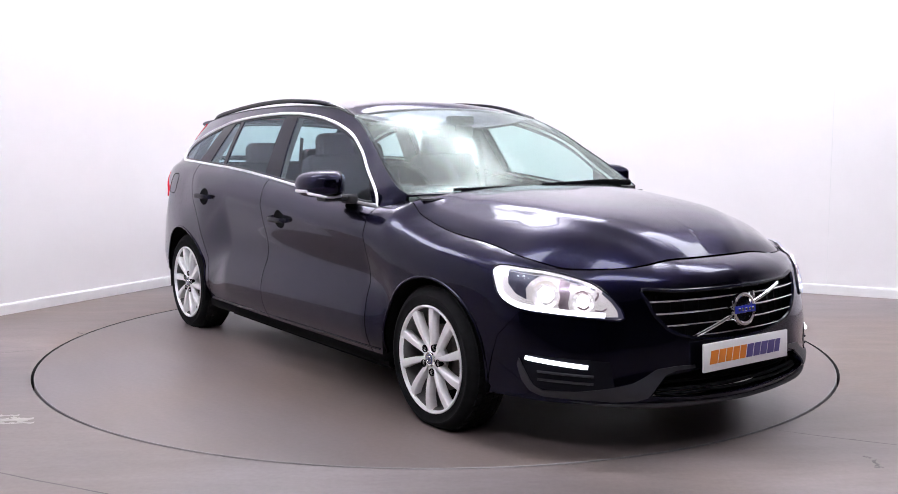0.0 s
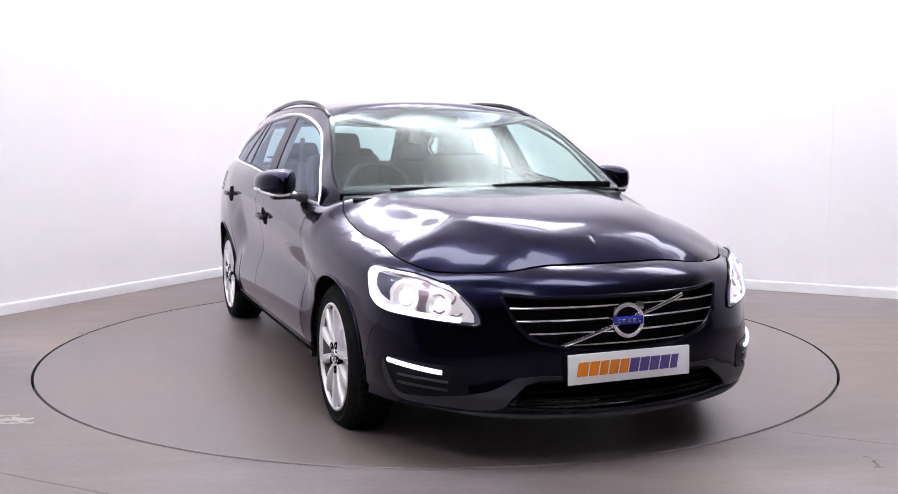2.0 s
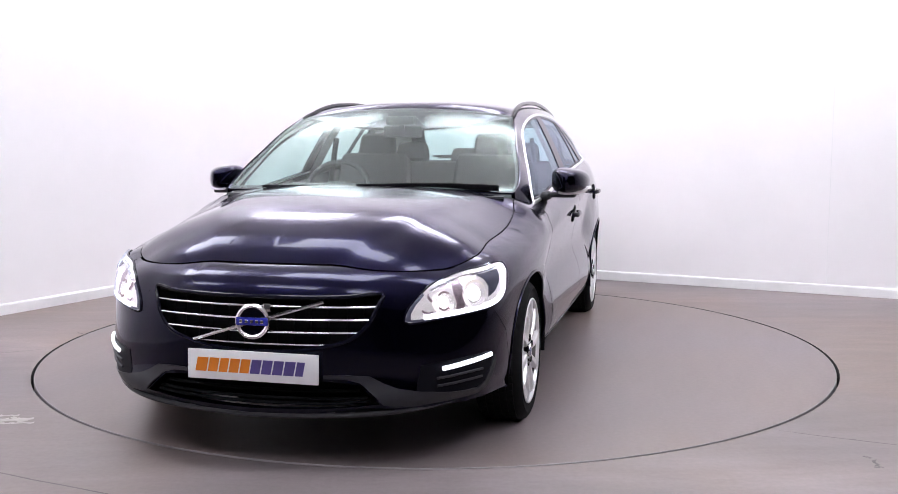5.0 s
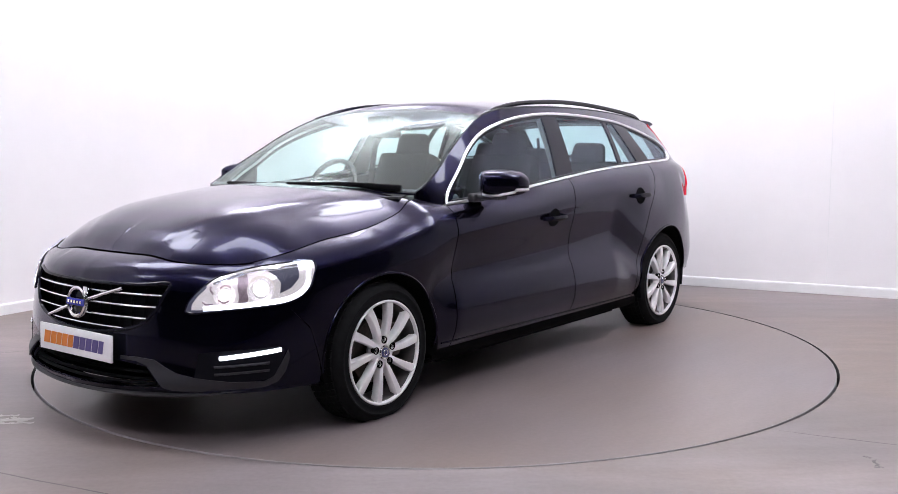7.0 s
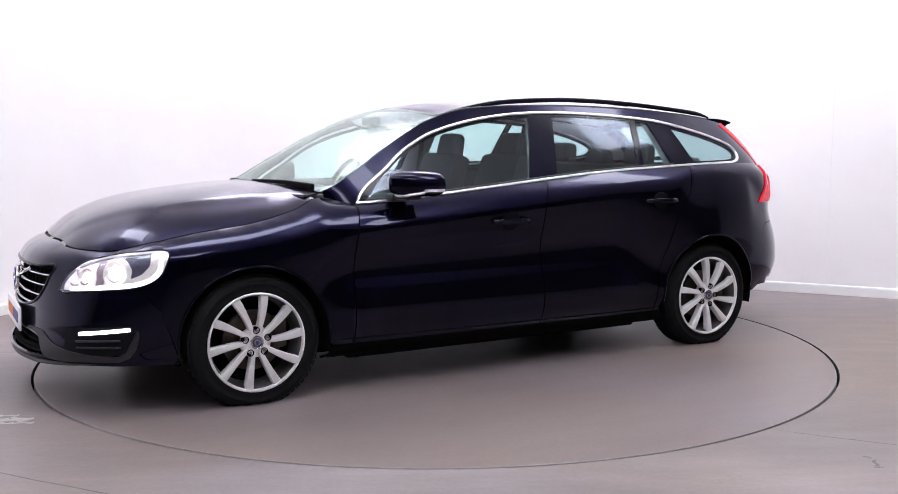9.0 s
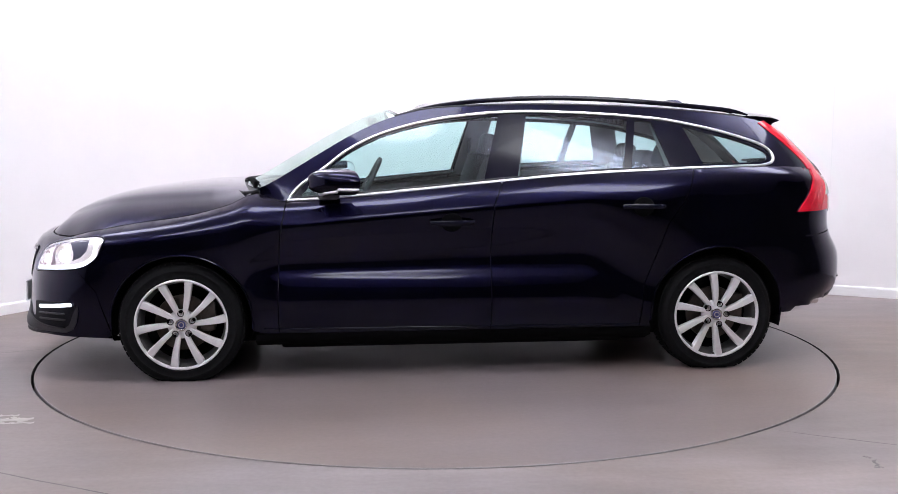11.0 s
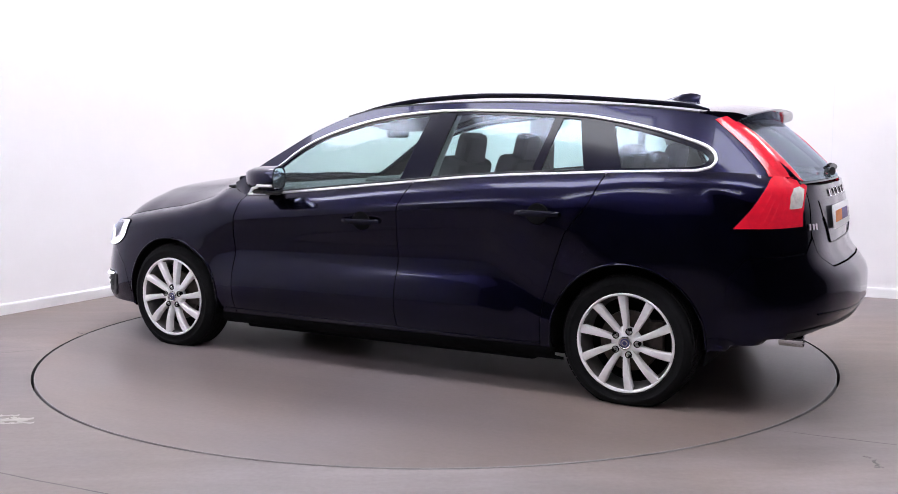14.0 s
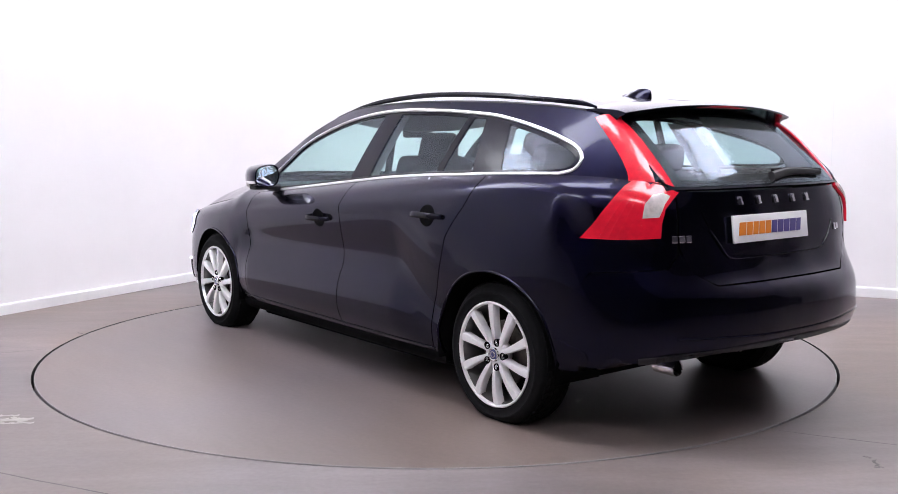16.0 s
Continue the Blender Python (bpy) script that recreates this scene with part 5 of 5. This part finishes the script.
    for i in range(9):
        t = i / 8
        x = -1.27 - .20 * t
        h = .046 * (math.sin(min(1, t * 1.25) * math.pi / 2) ** 1.3) * (1 if t < .9 else .84)
        w = .030 * math.sin(math.pi * (0.1 + .8 * t)) + .006
        zb = float(ROOF_MID(x)[0, 0]) - .004
        v += [(x, -w, zb), (x - .004, -w * .55, zb + h * .6), (x - .008, 0, zb + h), (x - .004, w * .55, zb + h * .6), (x, w, zb)]
    for i in range(8):
        for k in range(4):
            f.append((5 * i + k, 5 * i + k + 1, 5 * i + 6 + k, 5 * i + 5 + k))
    f += [(4, 3, 2, 1, 0), (40, 41, 42, 43, 44)]
    mesh_object("roof_aerial", v, f, M_PAINT, car, label="small shark fin aerial")
    # tailgate details
    recess = [(5.30, .940), (5.345, .860), (5.43, .765), (5.485, .742), (2 * S_END - 5.485, .742), (2 * S_END - 5.43, .765), (2 * S_END - 5.345, .860), (2 * S_END - 5.30, .940)]
    panel("plate_recess", ring, recess, M_PAINT, car, lift=0.003, flange=0.008, step=0.03)
    # black rod draws the shade along the recess edge
    rod("recess_edge", line_on(ring, [recess[1], recess[2], recess[3], (5.6, .738), (S_END, .737), (2 * S_END - 5.6, .738), recess[4], recess[5], recess[6]], .004, per=4), .0035, M_GLOSSBLACK, car)
    build_plate(car, pose(-2.186, .066, .857, 83, 0, -90))
    for y in (.251, .116, -.011, -.132, -.257):
        k = s_at_rear(abs(y)) if y >= 0 else 2 * S_END - s_at_rear(-y)
        m = frame_at(ring, k, .967, .002)
        bm = box_bm((.034, .036, .006), (0, 0, 0), .006, 2)
        bm.transform(m)
        part("tailgate_letter_block", bm, M_CHROME, car)
    for k0, k1, n in ((5.135, 5.245, 3), (2 * S_END - 5.33, 2 * S_END - 5.275, 2)):
        for i in range(n):
            m = frame_at(ring, k0 + (k1 - k0) * (i + .5) / n, .829, .002)
            bm = box_bm((.026, .030, .005), (0, 0, 0), .005, 2)
            bm.transform(m)
            part("model_badge_block", bm, M_CHROME, car)
    wl = line_on(tail_sheet, [(.06, -.02), (.10, -.25), (.10, -.50), (.085, -.72)], .014)
    arm = rod("rear_wiper", wl, [.022 - .012 * i / (len(wl) - 1) for i in range(len(wl))], M_PLASTIC, car, .7, label="black rear wiper")
    rod("rear_wiper_blade", line_on(tail_sheet, [(.13, -.10), (.14, -.40), (.12, -.78)], .008), .007, M_RUBBER, arm)
    panel("rear_valance", ring, [(5.0, .372), (5.2, .392), (5.5, .404), (S_END, .408), (2 * S_END - 5.5, .404), (2 * S_END - 5.2, .392), (2 * S_END - 5.0, .372), (2 * S_END - 5.0, .345), (2 * S_END - 5.2, .362), (S_END, .376), (5.2, .362), (5.0, .345)],
          M_GREYPLASTIC, car, lift=0.004, flange=0.01, step=0.025)
    # black rod stands for the shaded line of the crease
    rod("bumper_crease", line_on(ring, [(5.15, .452), (5.323, .449), (5.55, .440), (S_END, .436), (2 * S_END - 5.55, .440), (2 * S_END - 5.323, .449), (2 * S_END - 5.15, .452)], .0), .005, M_GLOSSBLACK, car)
    part("rear_undertray", box_bm((.30, .96, .06), (-1.90, 0, .39), .03), M_LINER_SHADE, car, smooth=False)
    v, f = lathe([(.026, -.10), (.032, -.10), (.0335, .0), (.031, .004), (.028, .0), (.027, -.09), (.0005, -.09)], 24, lambda x, y, z: (-2.105 - z, .545 + x, .312 + y * .95))
    mesh_object("exhaust_tip", v, f, M_CHROME, car, label="chrome exhaust tip")


def build_flank_details(car):
    for side in (1, -1):
        rc = ring if side > 0 else mirrored(ring)
        fc = flank if side > 0 else mirrored(flank)
        for x, z in ((.028, .796), (-.965, .868)):
            m = frame_at(rc, s_at_x(x), z)
            # flat black disc on the skin stands for the shaded hollow
            v, f = lathe([(.0005, .0035), (.040, .0037), (.050, .0042), (.055, -.002)], 32, lambda a, b, d: (a * 1.05, b * .92, d))
            cup = mesh_object("handle_cup", *placed((v, f), m), M_LINER_SHADE, car, label="black disc for the shade in the handle recess")
            n = 14
            hv, hf = [], []
            for i in range(n + 1):
                t = -1 + 2 * i / n
                hgt = .0145 * (1 - .25 * abs(t) ** 3)
                lift = .012 + .024 * (1 - abs(t) ** 4)
                for w, d in ((-1, -.010), (-.9, .002), (-.3, .006), (.4, .006), (.95, .001), (1, -.010)):
                    hv.append((t * .113, w * hgt, lift + d))
            for i in range(n):
                for k in range(5):
                    hf.append((6 * i + k, 6 * i + k + 1, 6 * i + 7 + k, 6 * i + 6 + k))
                hf.append((6 * i + 5, 6 * i, 6 * i + 6, 6 * i + 11))
            hf += [tuple(range(6)), tuple(reversed(range(6 * n, 6 * n + 6)))]
            # body-coloured handle painted black for the shade on it
            mesh_object("door_handle", *placed((hv, hf), m), M_GLOSSBLACK, car, label="bar door handle, blackened for shade")
        # mirror
        prof = [(.0, .10, .50), (.02, .42, .72), (.055, .76, .90), (.10, .93, .98), (.15, 1.0, 1.0), (.185, 1.0, 1.0), (.20, .97, .97), (.202, .90, .90)]
        v, f = [], []
        seg = 32
        for d, ry, rz in prof:
            for i in range(seg):
                a = 2 * math.pi * i / seg
                ca, sa = math.cos(a), math.sin(a)
                e = .66
                py = .956 + .094 * ry * math.copysign(abs(ca) ** e, ca)
                pz = 1.000 + .068 * rz * math.copysign(abs(sa) ** e, sa) + (.012 * (py - .95) / .09 * -1 if sa > 0 else .006)
                v.append((.745 - d + .16 * max(0, .95 - py) * 0 - .05 * max(0, py - .95) / .09, py * side, pz))
        for j in range(len(prof) - 1):
            for i in range(seg):
                k = (i + 1) % seg
                f.append((j * seg + i, j * seg + k, (j + 1) * seg + k, (j + 1) * seg + i))
        f.append(tuple(reversed(range(seg))))
        mir = mesh_object("door_mirror", v, f, M_PAINT, car, label="navy door mirror with silver strip", sharp=60)
        q = [v[(len(prof) - 1) * seg + i] for i in range(seg)]
        cx = sum(k[1] for k in q) / seg
        mesh_object("mirror_glass", [(k[0] + .001, cx + (k[1] - cx) * .97, 1.0 + (k[2] - 1.0) * .97) for k in q], [tuple(range(seg))], M_MIRROR, mir, smooth=False)
        strip = []
        for ring_i, deg in [(2, 232), (2, 250), (2, 270), (2, 290), (2, 308), (3, 322), (3, 332), (4, 338), (5, 340), (6, 340)]:
            q = Vector(v[ring_i * seg + round(deg / 360 * seg) % seg])
            strip.append(q + Vector((.003, .002 * side, -.001)))
        rod("mirror_strip", strip, .0075, M_SATIN, mir, .8, label="silver strip")
        bm = joined(box_bm((.085, .17, .024), (.635, side * .905, .934), .011, 3), box_bm((.10, .05, .045), (.65, side * .842, .930), .020, 4))
        part("mirror_foot", bm, M_PLASTIC, mir)
        # roof rail
        pts = smooth_line([(.290, .597, 1.338), (.20, .592, 1.362), (.10, .588, 1.386), (-.03, .585, 1.408), (-.187, .584, 1.424), (-.49, .584, 1.438), (-.79, .583, 1.434), (-1.08, .579, 1.418), (-1.37, .570, 1.394), (-1.56, .562, 1.374), (-1.66, .556, 1.352)], per=5)
        n = len(pts)
        rod("roof_rail", [(a, b * side, c - .004) for a, b, c in pts], [.013 * min(1, .35 + 6 * min(i, n - 1 - i) / n) for i in range(n)], M_GLOSSBLACK, car, .95, label="black roof rail")
        # painted gutter joint along the roof
        xs = np.linspace(.30, -1.62, 30)
        ey, ez = edge(xs)
        rod("roof_joint", [(a, b * side * .985, c + .003) for a, b, c in zip(xs, ey, ez)], .006, M_PLASTIC, car)
        # dark rod in place of the sill's shadow line along the lower doors
        rod("sill_strip", line_on(rc, on_side([(.98, .262), (.3, .258), (-.4, .254), (-.97, .250)]), .0005), .004, M_GLOSSBLACK, car)
        rod("window_seal", line_on(fc, [(x, inset_low(x, .012)) for x in np.linspace(.80, -1.15, 20)], -.004, per=2), .006, M_PLASTIC, car)


def build_fuel_flap(car):
    """A rounded flap outline in the off-side rear quarter."""
    rc = mirrored(ring)
    cx, cz, hx, hz, r = -1.63, .925, .075, .062, .035
    pts = []
    for k, (sx, sz) in enumerate(((1, 1), (-1, 1), (-1, -1), (1, -1))):
        for i in range(5):
            a = radians(90 * k + 22.5 * i)
            pts.append((cx + sx * (hx - r) + r * math.cos(a), cz + sz * (hz - r) + r * math.sin(a)))
    rod("fuel_flap", line_on(rc, on_side(pts + pts[:1]), -.0005, per=2), .0022, M_LINER_SHADE, car, label="rounded fuel flap outline")


def seat(car, x, y, z, width, name="front_seat"):
    base = part(name, joined(box_bm((.46, width, .16), (x + .20, y, z), .05, 3)), M_FABRIC, car, "charcoal cloth seat")
    tilt = Matrix.Rotation(radians(-18), 4, "Y")
    part("backrest", box_bm((.14, width, .58), (x - .10, y, z + .32), .05, 3, tilt, (1, .86)), M_FABRIC, base)
    return base


def headrest(parent, x, y, z, w=.25, h=.17):
    part("headrest", box_bm((.09, w, h), (x, y, z), .045, 3, Matrix.Rotation(radians(-12), 4, "Y"), (1, .86)), M_FABRIC, parent)
    bm = joined(*[box_bm((.012, .012, .12), (x + .01, y + d, z - h / 2 - .03)) for d in (-.06, .06)])
    part("headrest_post", bm, M_CHROME, parent)


def build_cabin(car):
    for y in (-.37, .37):
        s = seat(car, -.12, y, .52, .50)
        headrest(s, -.335, y, 1.165)
    bench = part("rear_bench", box_bm((.48, 1.24, .18), (-.86, 0, .55), .05, 3), M_FABRIC, car, "charcoal rear bench")
    part("backrest", box_bm((.16, 1.22, .52), (-1.16, 0, .80), .05, 3, Matrix.Rotation(radians(-20), 4, "Y")), M_FABRIC, bench)
    for y in (-.40, 0, .40):
        headrest(bench, -1.245, y, 1.120 if y else 1.08, .25, .14)
    part("load_cover", box_bm((.55, 1.20, .03), (-1.58, 0, .985), .01, 1), M_DASH, car, "charcoal luggage cover")
    part("dashboard", joined(box_bm((.50, 1.40, .14), (.82, 0, .875), .05, 3), box_bm((.22, .46, .10), (.60, -.37, .925), .04, 3), box_bm((.20, .30, .40), (.55, 0, .72), .04, 2)), M_DASH, car, "charcoal dashboard")
    m = Matrix.Translation((.42, -.37, .93)) @ Matrix.Rotation(radians(64), 4, "Y")
    n = 32
    v, f = tube_mesh([m @ Vector((.175 * math.cos(2 * math.pi * i / n), .18 * math.sin(2 * math.pi * i / n), 0)) for i in range(n)], .015, 8, 1, True, up=m.to_3x3() @ Vector((0, 0, 1)))
    sw = mesh_object("steering_wheel", v, f, M_PLASTIC, car, label="black steering wheel")
    bm = joined(box_bm((.10, .11, .04), (0, 0, .01), .02, 2), box_bm((.03, .34, .02), (0, 0, .01), .008, 1), box_bm((.16, .03, .02), (.08, 0, .01), .008, 1))
    bm.transform(m)
    part("wheel_boss", bm, M_DASH, sw)
    part("rear_view_mirror", joined(box_bm((.03, .22, .065), (.36, 0, 1.255), .014, 2), box_bm((.05, .16, .05), (.40, 0, 1.315), .015, 2), box_bm((.02, .03, .06), (.375, 0, 1.29))), M_PLASTIC, car, "black rear view mirror")
    rx = [(.25, -.97), (-1.66, -.97), (-1.66, .97), (.25, .97)]
    panel("headliner", roof, rx, M_HEADLINER, car, scale=(1, .6), step=0.08, lift=-0.022, flange=0)
    for side in (1, -1):
        fc = flank if side > 0 else mirrored(flank)
        # inner pillar trims
        for lo, hi in (((-.16, -.335), (-.25, -.40)), ((-1.14, -1.32), (-1.075, -1.24))):
            q = [(lo[0], inset_low(lo[0], 0)), (lo[1], inset_low(lo[1], 0)), (hi[1], inset_top(hi[1], 0)), (hi[0], inset_top(hi[0], 0))]
            panel("pillar_trim", fc, q, M_HEADLINER, car, lift=-0.05, flange=0.0, step=0.05)
        q = [(-1.30, 1.300), (-1.50, 1.262), (-1.68, 1.200), (-1.748, 1.130), (-1.74, 1.080), (-2.01, 1.080), (-1.94, 1.150), (-1.82, 1.245), (-1.71, 1.305), (-1.5, 1.34), (-1.3, 1.355)]
        panel("tail_pillar_trim", fc, q, M_HEADLINER, car, lift=-0.035, flange=0.0, step=0.05)
        rod("seat_belt", [(-.26, side * .62, 1.22), (-.24, side * .655, .95), (-.22, side * .66, .62)], .018, M_FABRIC, car, .15)


def build_car():
    car = new("estate_car")
    tagged(car, "dark navy metallic estate car with lit headlamps on the turntable", "car")
    build_body(car)
    build_wheels(car)
    build_front(car)
    build_tail(car)
    build_flank_details(car)
    build_fuel_flap(car)
    build_cabin(car)
    return car


build_room()
build_floor_marks()
turntable = build_turntable()
build_lights()
car = build_car()


def motions():
    rows = []
    for t, a in TURN:
        c, s = math.cos(radians(a)), math.sin(radians(a))
        rows.append((t, pose(c * CAR_X - s * CAR_Y, s * CAR_X + c * CAR_Y, 0, 0, 0, a)))
    walk(car, rows)
    walk(turntable, [(t, pose(0, 0, 0, 0, 0, a)) for t, a in TURN])


# the turntable's angle in degrees, from rest into an even turn
TURN = [(0.0, -54.96), (0.5, -56.20), (1.0, -58.97), (1.5, -63.30), (2.0, -69.1), (2.5, -74.98), (3.0, -81.0), (3.5, -86.88), (4.0, -92.85), (4.5, -98.70), (5.0, -104.6), (5.5, -110.45), (6.0, -116.35), (6.5, -122.2),
        (7.0, -128.08), (7.5, -133.9), (8.0, -139.73), (8.5, -145.56), (9.0, -151.42), (9.5, -157.2), (10.0, -163.0), (10.5, -168.8), (11.0, -174.55), (11.5, -180.33), (12.0, -186.08), (12.5, -191.83), (13.0, -197.6),
        (13.5, -203.42), (14.0, -209.25), (14.5, -215.06), (15.0, -220.9), (15.5, -226.68), (16.0, -232.59)]
motions()
